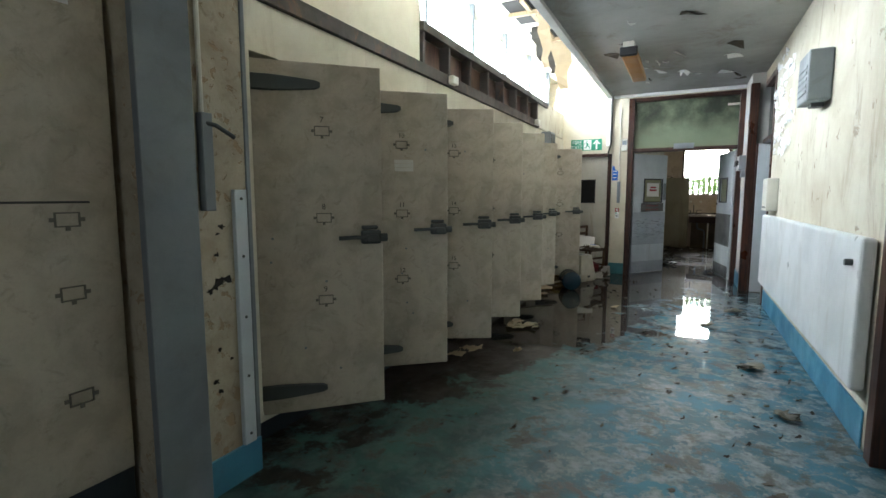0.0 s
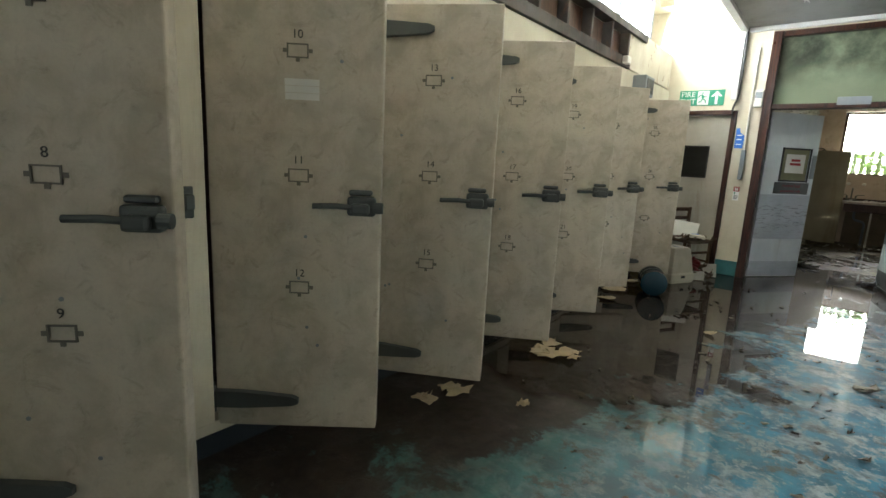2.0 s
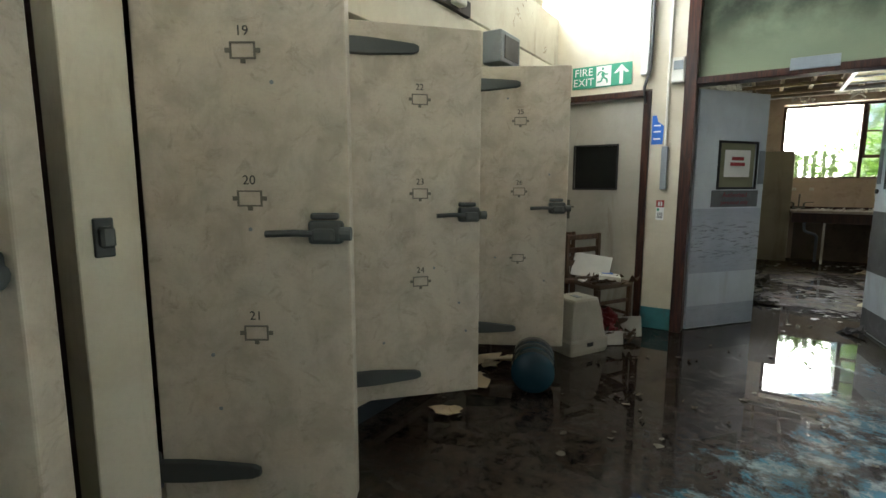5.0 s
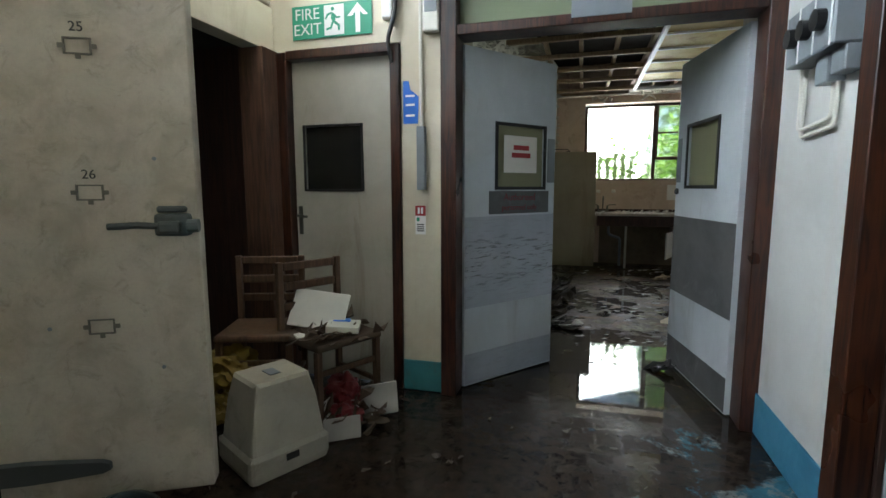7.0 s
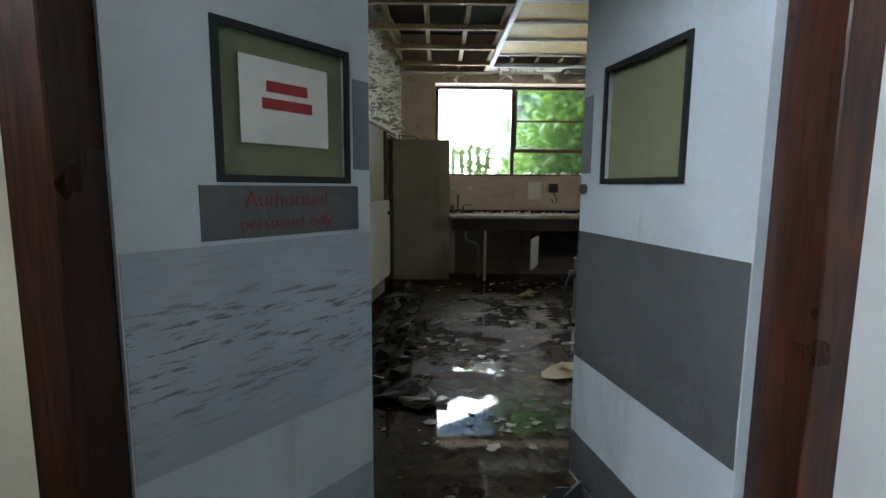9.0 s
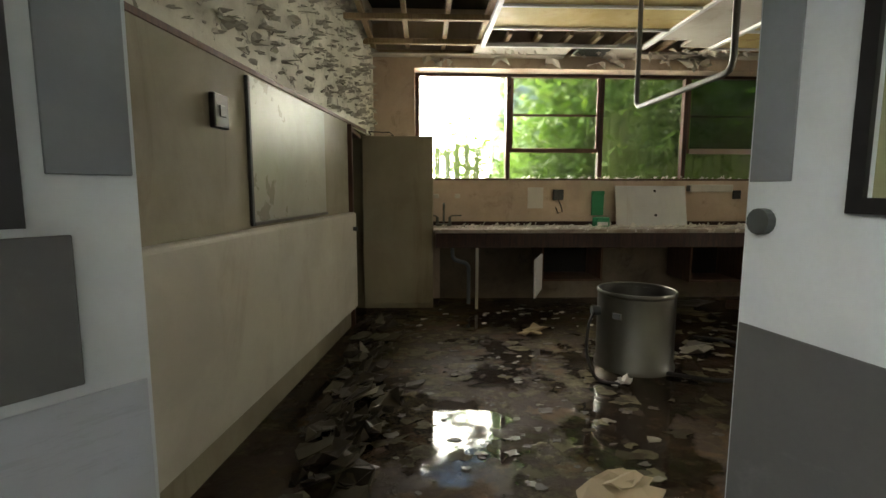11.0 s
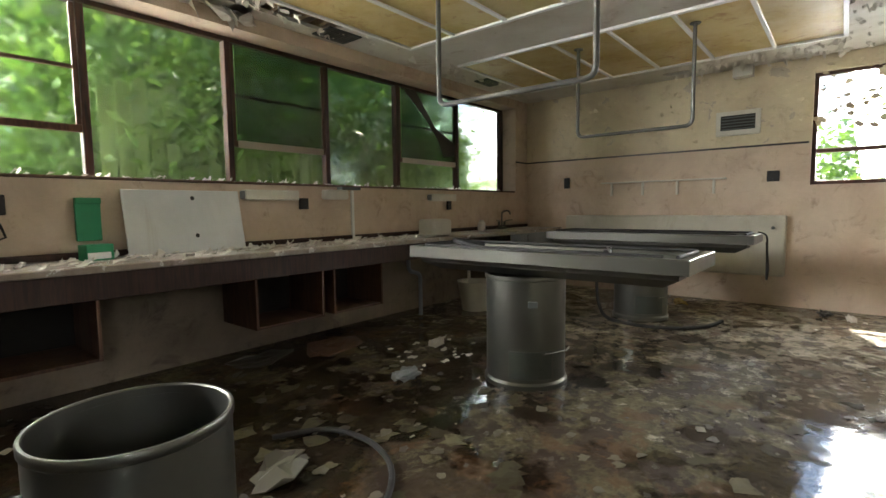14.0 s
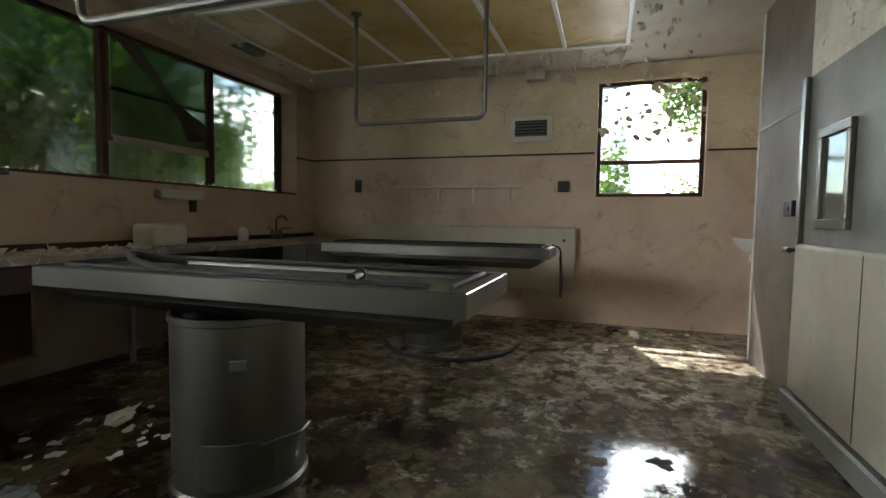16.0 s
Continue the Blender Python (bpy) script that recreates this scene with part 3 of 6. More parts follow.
structure("trim_edge_strip", boxbm(-0.31, 3.497, 0.172, -0.285, 3.565, 1.36, 0.003), M_DOORWHITE, "white screwed corner strip on the pier")
structure("trim_pier_corner", boxbm(-0.33, 3.582, 0.171, -0.302, 3.606, 2.42, 0.003), M_GREYMETAL, "grey metal edge on the pier corner")
structure("wall_fridge_near", boxbm(-0.62, -2.0, 0.0, -0.52, 3.09, 2.42), M_CREAM)
# dark board put in for the shadowed gap below the near door
structure("wall_near_gap_shade", boxbm(-0.52, -2.0, 0.0, -0.44, 3.08, 0.25), M_KICKSHADE)
structure("wall_near_upper", boxbm(-0.62, -2.0, 2.42, -0.52, 3.6, 2.93), M_CREAM)

# room shell
HOLES_N = [(1.36, 8.80, 1.37, 2.60)]
structure("wall_north", wallbm("y", NY, NY + 0.34, 0.5, EX + 0.3, 0, CZ2 + 0.5, HOLES_N), M_PINK, "pinkish buff wall with water stains", "wall")
HOLES_E = [(12.02, 13.05, 1.36, 2.55)]
DADO = 1.82
structure("wall_east_lower", wallbm("x", EX, EX + 0.2, DY - 0.4, NY, 0, DADO, HOLES_E), M_PINK, "pinkish buff wall with water stains", "wall")
structure("wall_east_upper", wallbm("x", EX, EX + 0.2, DY - 0.4, NY, DADO, CZ2 + 0.5, HOLES_E), M_BUFF, "yellowish upper wall with flaking paint", "wall")
for a, c in ((DY, 12.0), (13.07, NY - 0.002)):
    structure("trim_dado_line", boxbm(EX - 0.006, a, DADO - 0.011, EX - 0.001, c, DADO + 0.011), M_BLACK, "thin black dado line")
west_wall = structure("wall_west", wallbm("x", 0.6, WX, 11.5, NY, 0, 1.84, [(15.44, 16.1, 0, 1.82)]), M_WESTWALL, "drab cream boarded wall", "wall")
west_upper = structure("wall_west_upper", boxbm(0.6, 11.5, 1.84, WX - 0.012, NY, CZ2 + 0.5), M_MOULD, "mouldy upper wall with peeling paint", "wall")
west_trim = structure("trim_west", boxbm(WX - 0.011, 11.63, 1.84, WX + 0.004, 16.1, 1.87, 0.003), M_BROWNWOOD)
structure("wall_lobby_west", boxbm(0.35, DY + 0.162, 0, 0.56, 11.62, CZ2 + 0.5), M_CABINET)
structure("wall_lobby_return", boxbm(0.10, 11.622, 0, 0.345, 11.8, CZ2 + 0.5), M_CABINET)
structure("wall_store_back", boxbm(-0.6, 15.2, 0, -0.5, NY, 2.3), M_VOIDSHADE)
structure("wall_store_side", boxbm(-0.5, 15.2, 0, 0.598, 15.3, 2.3), M_VOIDSHADE)
structure("wall_store_end", boxbm(-0.5, NY - 0.1, 0, 0.598, NY, 2.3), M_VOIDSHADE)
structure("ceiling_store_room", boxbm(-0.6, 15.2, 2.3, 0.6, NY, 2.4), M_VOIDSHADE)
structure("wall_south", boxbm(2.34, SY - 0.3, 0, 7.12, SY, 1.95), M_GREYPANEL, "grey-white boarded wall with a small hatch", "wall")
structure("wall_south_upper", boxbm(2.34, SY - 0.3, 1.95, 7.12, SY - 0.012, CZ2 + 0.5), M_MOULD, "upper wall with peeling paint", "wall")
structure("wall_south_column", boxbm(7.122, SY - 0.3, 0, 8.12, SY - 0.02, CZ2 + 0.5), M_SHADECOLUMN, "grey-buff column face with shade put into its colour", "wall")
structure("trim_column_edge", boxbm(8.122, SY - 0.31, 0, 8.14, SY - 0.01, CZ2 - 0.01, 0.003), M_SIGNWHITE, "white metal corner bead")
structure("trim_column_dado", boxbm(7.13, SY - 0.018, DADO - 0.011, 8.12, SY - 0.013, DADO + 0.011), M_BLACK)
structure("trim_panel_edge", boxbm(7.062, SY + 0.001, 0.02, 7.118, SY + 0.03, 1.95, 0.004), M_STEEL, "bright metal edge strip")
structure("wall_lobby", boxbm(2.34, DY + 0.162, 0, 2.6, SY - 0.3, CZ2 + 0.5), M_CABINET)
structure("wall_alcove", boxbm(7.94, DY - 0.4, 0, EX, DY - 0.2, CZ2 + 0.5), M_PINK)
structure("wall_alcove_side", boxbm(7.94, DY - 0.2, 0, 8.13, SY - 0.302, CZ2 + 0.5), M_PINK)
BANDS = [(2.06, 3.72), (4.42, 6.08), (6.86, 8.46)]
BY0, BY1 = 12.80, 16.08
bm = bmesh.new()
rects = [(2.0, DY, EX, BY0), (2.0, BY1, 3.0, 16.42), (3.45, BY1, 3.72, NY), (4.45, BY1, 4.6, NY), (5.3, BY1, EX, NY), (3.72, 16.36, 5.3, NY), (3.72, BY0, 4.42, 15.85), (6.08, BY0, 6.86, BY1), (8.46, BY0, EX, 14.2), (8.46, 14.5, EX, BY1), (8.46, 14.2, 8.78, 14.5), (8.92, 14.2, EX, 14.5), (4.1, 15.85, 4.42, BY1)]
for x0, y0, x1, y1 in rects:
    box(bm, x0, y0, CZ2, x1, y1, CZ2 + 0.03)
structure("ceiling_room", bm, M_CEIL2, "white stained plasterboard ceiling with holes", "ceiling")
# near-black lid gives the ceiling void its darkness by colour
structure("ceiling_void", boxbm(0.1, DY + 0.16, CZ2 + 0.5, EX + 0.3, NY + 0.34, CZ2 + 0.6), M_VOIDSHADE)
# bare battens where the ceiling has come down
bm = bmesh.new()
for y in (11.75, 12.4, 13.35, 14.05, 14.72, 15.4, 16.1, 16.5):
    box(bm, 0.45, y - 0.025, CZ2 + 0.002, 2.04 if y < 16.3 else 3.0, y + 0.025, CZ2 + 0.05, 0.003)
for x in (0.92, 1.29, 1.67, 2.03):
    box(bm, x - 0.022, DY + 0.17, CZ2 + 0.051, x + 0.022, NY - 0.003, CZ2 + 0.11, 0.003)
for x in (2.3, 2.6, 2.9, 3.2, 3.5, 3.8, 4.0, 4.3, 4.75, 5.0, 5.2):
    box(bm, x - 0.02, 15.85, CZ2 + 0.032, x + 0.02, NY - 0.003, CZ2 + 0.09, 0.003)
structure("ceiling_battens", bm, M_PALEWOOD, "bare timber ceiling battens under a dark void", "ceiling")
structure("ceiling_plaster_edge", boxbm(WX + 0.002, 16.40, CZ2 - 0.012, 3.0, NY - 0.003, CZ2 + 0.001), M_CEIL2)
structure("trim_dado_line", boxbm(8.80, NY - 0.006, DADO - 0.011, EX - 0.008, NY - 0.001, DADO + 0.011), M_BLACK, "thin black dado line")

# thin dark facing that paints in the shade below the worktop
structure("wall_north_shade_foot", boxbm(1.64, NY - 0.006, 0.0, EX - 0.012, NY + 0.002, 0.80), M_FOOTSHADE, "grey-brown wall below the worktop, shade put into its colour", "wall")


# ---------------------------------------------------------------- cold-store doors
DOOR_W, DOOR_H, DOOR_T = 0.67, 1.88, 0.075


def strap_hinge(z, parent):
    """A long tapering cast strap with its knuckle."""
    bm = bmesh.new()
    outline = [(-0.01, -0.042), (0.10, -0.042), (0.20, -0.035), (0.32, -0.024), (0.345, -0.012), (0.345, 0.012), (0.32, 0.024), (0.20, 0.035), (0.10, 0.042), (-0.01, 0.042)]
    lo = [bm.verts.new((0.003, u, z + v)) for u, v in outline]
    hi = [bm.verts.new((0.022, u, z + v * 0.85)) for u, v in outline]
    bm.faces.new(hi)
    for k in range(len(outline)):
        j = (k + 1) % len(outline)
        bm.faces.new((lo[k], lo[j], hi[j], hi[k]))
    hinge = part("hinge", bm, M_IRON, parent, "grey cast iron strap hinge")
    kn = bmesh.new()
    cyl(kn, (0.012, -0.025, z - 0.06), (0.012, -0.025, z + 0.06), 0.026, 12)
    box(kn, -0.03, -0.07, z - 0.045, 0.022, -0.03, z + 0.045, 0.006)
    part("knuckle", kn, M_IRON, hinge)
    return hinge


def label_holder(y, z, parent, number):
    bm = bmesh.new()
    w, h, t = 0.04, 0.026, 0.005
    for a in ((y - w, z + h - t, y + w, z + h), (y - w, z - h, y + w, z - h + t), (y - w, z - h, y - w + t, z + h), (y + w - t, z - h, y + w, z + h)):
        box(bm, 0.0005, a[0], a[1], 0.006, a[2], a[3])
    for sy, sz in ((-w - 0.008, 0), (w + 0.008, 0), (0, -h - 0.006)):
        box(bm, 0.0005, y + sy - 0.007, z + sz - 0.007, 0.005, y + sy + 0.007, z + sz + 0.007)
    part("label_holder", bm, M_HOLDER, parent)
    if number:
        lettering(number, 0.043, M_INK, parent, Matrix.Translation((0.002, y, z + 0.058)) @ Euler((radians(90), 0, radians(90))).to_matrix().to_4x4(), "number")


def latch(parent, y=0.55, z=0.965):
    bm = bmesh.new()
    box(bm, 0.001, y - 0.005, z - 0.04, 0.05, y + 0.105, z + 0.035, 0.012, 2)
    box(bm, 0.05, y + 0.015, z - 0.03, 0.085, y + 0.085, z + 0.012, 0.01, 2)
    box(bm, 0.001, y, z + 0.038, 0.03, y + 0.09, z + 0.06, 0.006)
    cyl(bm, (0.05, y + 0.10, z - 0.005), (0.05, y + 0.135, z - 0.005), 0.022, 12)
    body = part("latch", bm, M_IRON, parent, "grey cast latch with lever")
    lever = bmesh.new()
    tube(lever, [(0.07, y + 0.03, z - 0.005), (0.075, y - 0.04, z), (0.07, y - 0.13, z - 0.004)], 0.011, 8)
    part("lever", lever, M_IRON, body)


def cold_door(name, m, numbers, label, note=False):
    d = thing(name, m, label, "fridge door", "cold-store doors")
    bm = boxbm(-DOOR_T, 0, 0, 0, DOOR_W, DOOR_H, 0.006, 2)
    part("panel", bm, M_FRIDGE, d)
    seal = bmesh.new()
    for a in ((0.02, 0.02, DOOR_W - 0.02, 0.045), (0.02, DOOR_H - 0.045, DOOR_W - 0.02, DOOR_H - 0.02), (0.02, 0.045, 0.045, DOOR_H - 0.045), (DOOR_W - 0.045, 0.045, DOOR_W - 0.02, DOOR_H - 0.045)):
        box(seal, -DOOR_T - 0.014, a[0], a[1], -DOOR_T, a[2], a[3])
    part("seal", seal, M_RUBBER, d, "black perished rubber seal")
    strap_hinge(0.125, d)
    strap_hinge(DOOR_H - 0.115, d)
    latch(d)
    for z, num in zip((1.53, 1.07, 0.62), numbers):
        label_holder(0.35, z, d, num)
    rng = random.Random(int(numbers[0] or 4))
    for k in range(5):
        yy, zz = rng.uniform(0.05, 0.62), rng.uniform(0.1, 1.8)
        part("screw", cylbm((0.0005, yy, zz), (0.003, yy, zz), 0.007, 8), M_GREYMETAL, d)
    if note:
        bm = bmesh.new()
        for k in range(3):
            a, b = 0.30 + 0.001 * k, 0.43
            box(bm, 0.001, a, 1.43 - k * 0.026 - 0.024, 0.003 + 0.001 * (k % 2), b, 1.43 - k * 0.026)
        part("paper_note", bm, M_PAPER, d, "torn white paper label")
    return d


ANGLES = [45, 49.8, 60.8, 59.4, 56.5, 42.0, 61.7]
for i, (hy, ang) in enumerate(zip(HINGES, ANGLES)):
    n0 = 7 + 3 * i
    nums = (str(n0), str(n0 + 1), str(n0 + 2)) if i < 6 else (str(n0), str(n0 + 1), "")
    cold_door("fridge_door", pose(FX, hy, 0.145, 0, 0, -ang), nums, "open cream cold-store door with grey iron fittings, stained", i == 1)
# the closed door nearest the pier: label holders only, hinge and latch lie further back
near = thing("fridge_door", pose(-0.42, 2.30, 0.26), "closed cream cold-store door with rusted label holders", "fridge door", "cold-store doors")
part("panel", boxbm(-0.09, 0, 0, 0, 0.775, 1.84, 0.006, 2), M_FRIDGE, near)
for z in (0.99, 0.73, 0.35):
    label_holder(0.605, z, near, "")
part("scratch_line", boxbm(0.0004, 0.3, 1.046, 0.0016, 0.68, 1.054), M_INK, near)
part("notice", boxbm(0.0004, 0.52, 1.72, 0.003, 0.66, 1.77), M_SIGNWHITE, near)

# strike plates on the posts
for hy in HINGES[:6]:
    s = thing("strike", pose(FX + 0.02, hy + 0.70, 1.10), "dark iron latch strike on the cold-store post", "latch", "latch strikes")
    part("plate", boxbm(0.0005, -0.028, -0.06, 0.012, 0.028, 0.06, 0.004), M_IRON, s)
    part("catch", boxbm(0.012, -0.02, -0.03, 0.045, 0.02, 0.035, 0.008), M_IRON, s)

# ---------------------------------------------------------------- double doors
frame_l, frame_r, head_z, bar_z = 0.58, 2.25, 2.93, 2.06
door_set = thing("door_frame", pose(0, DY, 0), "dark red hardwood double-door frame with a glazed transom", "door frame")
door_set["kind"] = "structure"
part("post", boxbm(frame_l, -0.045, 0, frame_l + 0.09, 0.13, head_z, 0.004), M_WOOD, door_set)
part("post", boxbm(frame_r - 0.09, -0.05, 0, frame_r, 0.13, head_z, 0.004), M_WOOD, door_set)
part("head", boxbm(frame_l + 0.09, -0.03, head_z - 0.06, frame_r - 0.09, 0.13, head_z, 0.004), M_WOOD, door_set)
part("transom_bar", boxbm(frame_l + 0.09, -0.03, bar_z, frame_r - 0.09, 0.13, bar_z + 0.055, 0.004), M_WOOD, door_set)
part("transom_pane", boxbm(frame_l + 0.088, 0.04, bar_z + 0.053, frame_r - 0.088, 0.048, head_z - 0.058), M_TRANSOM, door_set, "obscured glass pane, darker towards the top")
door_closer = thing("notice_plate", pose(1.418, DY - 0.032, 2.12), "blank pale grey plate over the door head", "plate")
part("plate", boxbm(-0.145, -0.006, -0.03, 0.145, 0.0, 0.055, 0.002), M_GREYMETAL, door_closer)


def swing_leaf(m, side, label):
    """A leaf hinged at the origin that runs along +x; its corridor face looks to -y."""
    d = thing("double_door_leaf", m, label, "door", "double door leaves")
    W, H, T = (0.78 if side == "L" else 0.86), 2.035, 0.045
    vp = (0.25, 0.675, 1.225, 1.615) if side == "L" else (0.265, 0.69, 1.23, 1.615)
    b0, b1 = (0.49, 1.05) if side == "L" else (0.52, 1.035)
    bm = wallbm("y", -T / 2, T / 2, 0, W, 0, H, [vp])
    part("leaf", bm, M_DOORWHITE, d)
    for f in (-1, 1):
        bead = bmesh.new()
        y0, y1 = sorted((f * T / 2, f * (T / 2 + 0.008)))
        x0, x1, z0, z1 = vp
        for a in ((x0 - 0.012, z0 - 0.012, x1 + 0.012, z0 + 0.008), (x0 - 0.012, z1 - 0.008, x1 + 0.012, z1 + 0.012), (x0 - 0.012, z0 + 0.008, x0 + 0.008, z1 - 0.008), (x1 - 0.008, z0 + 0.008, x1 + 0.012, z1 - 0.008)):
            box(bead, a[0], y0, a[1], a[2], y1, a[3])
        part("glazing_bead", bead, M_BLACK, d)
        y0, y1 = sorted((f * T / 2, f * (T / 2 + 0.003)))
        part("kick_plate", boxbm(0.004, y0, 0.01, W - 0.004, y1, 0.20, 0.001), M_DOORLIGHT if side == "L" else M_DOORGREY, d, "grey kick plate")
        part("push_plate", boxbm(0.004, y0, b0, W - 0.004, y1, b1, 0.001), M_DOORLIGHT if side == "L" else M_DOORGREY, d, "scuffed grey protection plate")
    part("pane", boxbm(vp[0], -0.004, vp[2], vp[1], 0.004, vp[3]), M_FROST, d, "greenish wired glass pane")
    for f in (-1, 1):
        y0, y1 = sorted((f * T / 2, f * (T / 2 + 0.003)))
        part("finger_plate", boxbm(W - 0.075, y0, 1.26, W - 0.004, y1, 1.55, 0.001), M_GREYMETAL, d)
    if side == "L":
        pl = part("sign_plate", boxbm(0.19, -T / 2 - 0.006, 1.062, 0.72, -T / 2, 1.205, 0.001), M_DOORGREY, d, "dark plate with faded red lettering")
        pr = part("paper_notice", boxbm(0.31, -T / 2 - 0.0035, 1.32, 0.60, -T / 2 - 0.002, 1.55), M_PAPER, d, "white notice with two red bars")
        red = bmesh.new()
        box(red, 0.39, -T / 2 - 0.0055, 1.462, 0.525, -T / 2 - 0.0037, 1.492)
        box(red, 0.375, -T / 2 - 0.0055, 1.415, 0.54, -T / 2 - 0.0037, 1.445)
        part("print", red, M_RED, pr)
        return d, pl
    part("lock", cylbm((W - 0.035, T / 2, 1.20), (W - 0.035, T / 2 + 0.014, 1.20), 0.02, 14), M_IRON, d)
    return d, None


leaf_l, plate_l = swing_leaf(pose(0.668, DY + 0.112, 0.008, 0, 0, 51.8), "L", "white double-door leaf with scuffed grey plates, standing open")
face = Euler((radians(90), 0, 0)).to_matrix().to_4x4()
lettering("Authorised", 0.062, M_DULLRED, plate_l, Matrix.Translation((0.45, -0.0295, 1.165)) @ face)
lettering("personnel only", 0.052, M_DULLRED, plate_l, Matrix.Translation((0.45, -0.0295, 1.10)) @ face)
leaf_r, _ = swing_leaf(pose(2.152, DY + 0.118, 0.008, 0, 0, 100.6), "R", "white double-door leaf with dark grey plates, standing open")

# ---------------------------------------------------------------- side door, sign and fittings on the end wall
sd = thing("side_door", pose(-0.40, DY + 0.03, 0.01), "closed yellowed white single door with a blacked-out pane, stained", "door")
part("leaf", wallbm("y", 0, 0.045, 0.0, 0.66, 0, 1.99, [(0.075, 0.46, 1.215, 1.60)]), M_SIDEDOOR, sd)
part("pane", boxbm(0.07, 0.018, 1.21, 0.465, 0.026, 1.605), M_DARKPANE, sd, "blacked-out glass pane")
bd = bmesh.new()
for a in ((0.063, 1.203, 0.472, 1.217), (0.063, 1.598, 0.472, 1.612), (0.063, 1.217, 0.077, 1.598), (0.458, 1.217, 0.472, 1.598)):
    box(bd, a[0], -0.006, a[1], a[2], 0.0, a[3])
part("glazing_bead", bd, M_BLACK, sd)
hb = bmesh.new()
box(hb, 0.015, -0.006, 0.93, 0.045, 0.0, 1.11, 0.002)
tube(hb, [(0.03, -0.005, 1.05), (0.03, -0.045, 1.05), (0.10, -0.05, 1.045)], 0.009, 8)
part("handle", hb, M_STEEL, sd, "metal lever handle")
sdf = thing("side_door_frame", pose(0, DY, 0), "dark wood side-door frame", "door frame")
sdf["kind"] = "structure"
part("post", boxbm(-0.468, -0.035, 0, -0.405, 0.11, 2.05, 0.004), M_WOOD, sdf)
part("post", boxbm(0.268, -0.02, 0, 0.328, 0.11, 2.05, 0.004), M_WOOD, sdf)
part("head", boxbm(-0.405, -0.03, 2.005, 0.268, 0.11, 2.058, 0.004), M_WOOD, sdf)

sign = thing("fire_exit_sign", pose(-0.10, DY - 0.002, 2.215), "green and white fire exit sign board", "sign")
part("board", boxbm(-0.26, -0.006, -0.095, 0.26, 0.0, 0.095, 0.001), M_SIGNGREEN, sign)
lettering("FIRE", 0.092, M_SIGNWHITE, sign, Matrix.Translation((-0.158, -0.0068, 0.043)) @ face)
lettering("EXIT", 0.092, M_SIGNWHITE, sign, Matrix.Translation((-0.158, -0.0068, -0.043)) @ face)
DOORWAY_SIGN = ((-0.045, -0.085), (0.085, -0.085), (0.085, 0.085), (-0.045, 0.085))
RUNNER = [((0.005, 0.045), (0.028, 0.03), (0.03, -0.005), (0.012, -0.015), (0.0, 0.01)), ((0.012, -0.012), (0.03, -0.008), (0.058, -0.03), (0.058, -0.062), (0.045, -0.062), (0.043, -0.036)), ((0.004, -0.01), (0.018, -0.015), (0.004, -0.05), (-0.032, -0.056), (-0.032, -0.044), (-0.005, -0.038)), ((0.005, 0.045), (0.002, 0.033), (-0.018, 0.026), (-0.03, 0.004), (-0.038, 0.01), (-0.026, 0.036)), ((0.026, 0.03), (0.036, 0.018), (0.06, 0.018), (0.06, 0.008), (0.034, 0.006), (0.024, 0.018))]
ARROW = ((0.172, 0.082), (0.238, 0.012), (0.208, 0.012), (0.187, 0.034), (0.187, -0.082), (0.157, -0.082), (0.157, 0.034), (0.136, 0.012), (0.106, 0.012))


def flat_shape(shapes, y):
    bm = bmesh.new()
    for pts in shapes:
        bm.faces.new([bm.verts.new((x, y, z)) for x, z in pts])
    return bm


part("pictogram", flat_shape([DOORWAY_SIGN, ARROW], -0.0075), M_SIGNWHITE, sign)
runner = flat_shape(RUNNER, -0.0082)
bmesh.ops.create_circle(runner, cap_ends=True, segments=12, radius=0.011, matrix=Matrix.Translation((0.012, -0.0082, 0.062)) @ face)
part("pictogram", runner, M_SIGNGREEN, sign, "green pictogram in the white doorway")

# ---------------------------------------------------------------- radiators
def radiator(m, length, height, depth, material, label):
    """A flat-fronted radiator: its face lies in x=0 and looks to +x; it runs along +y."""
    r = thing("radiator", m, label, "radiator")
    part("casing", boxbm(-depth, 0, 0, 0, length, height, 0.022, 3), material, r)
    part("valve", cylbm((0.0, length - 0.12, height - 0.14), (0.035, length - 0.12, height - 0.14), 0.018, 12), M_IRON, r)
    return r


radiator(pose(RX - 0.08, 8.82, 0.31, 0, 0, 180), 3.68, 0.81, 0.07, M_RADIATOR, "long flat white wall radiator, chipped and rust-marked")
west_radiator = radiator(pose(WX + 0.08, 11.78, 0.2), 3.56, 0.86, 0.08, M_WARMRAD, "long flat cream wall radiator, dented")
radiator(pose(EX - 0.09, 15.85, 0.34, 0, 0, 180), 2.62, 0.69, 0.08, M_WARMRAD, "long flat white wall radiator under a shelf")
radiator(pose(6.98, SY + 0.07, 0.14, 0, 0, 90), 4.26, 0.85, 0.065, M_WARMRAD, "long flat white wall radiator, wet at the base")

# ---------------------------------------------------------------- north window
WY = 16.80
win = thing("window_north", pose(0, WY, 0), "long dark timber window, grimy glass", "window")
win["kind"] = "structure"
MUL = [1.385, 2.45, 3.555, 4.57, 5.57, 6.57, 7.69, 8.775]
part("window_sill", boxbm(1.362, -0.255, 1.372, 8.798, 0.035, 1.392, 0.004), M_BROWNWOOD, win)
part("window_frame", boxbm(1.362, -0.035, 2.562, 8.798, 0.035, 2.598, 0.004), M_WOOD, win)
for x in MUL:
    part("mullion", boxbm(x - 0.026, -0.04, 1.392, x + 0.026, 0.04, 2.562, 0.004), M_WOOD, win)
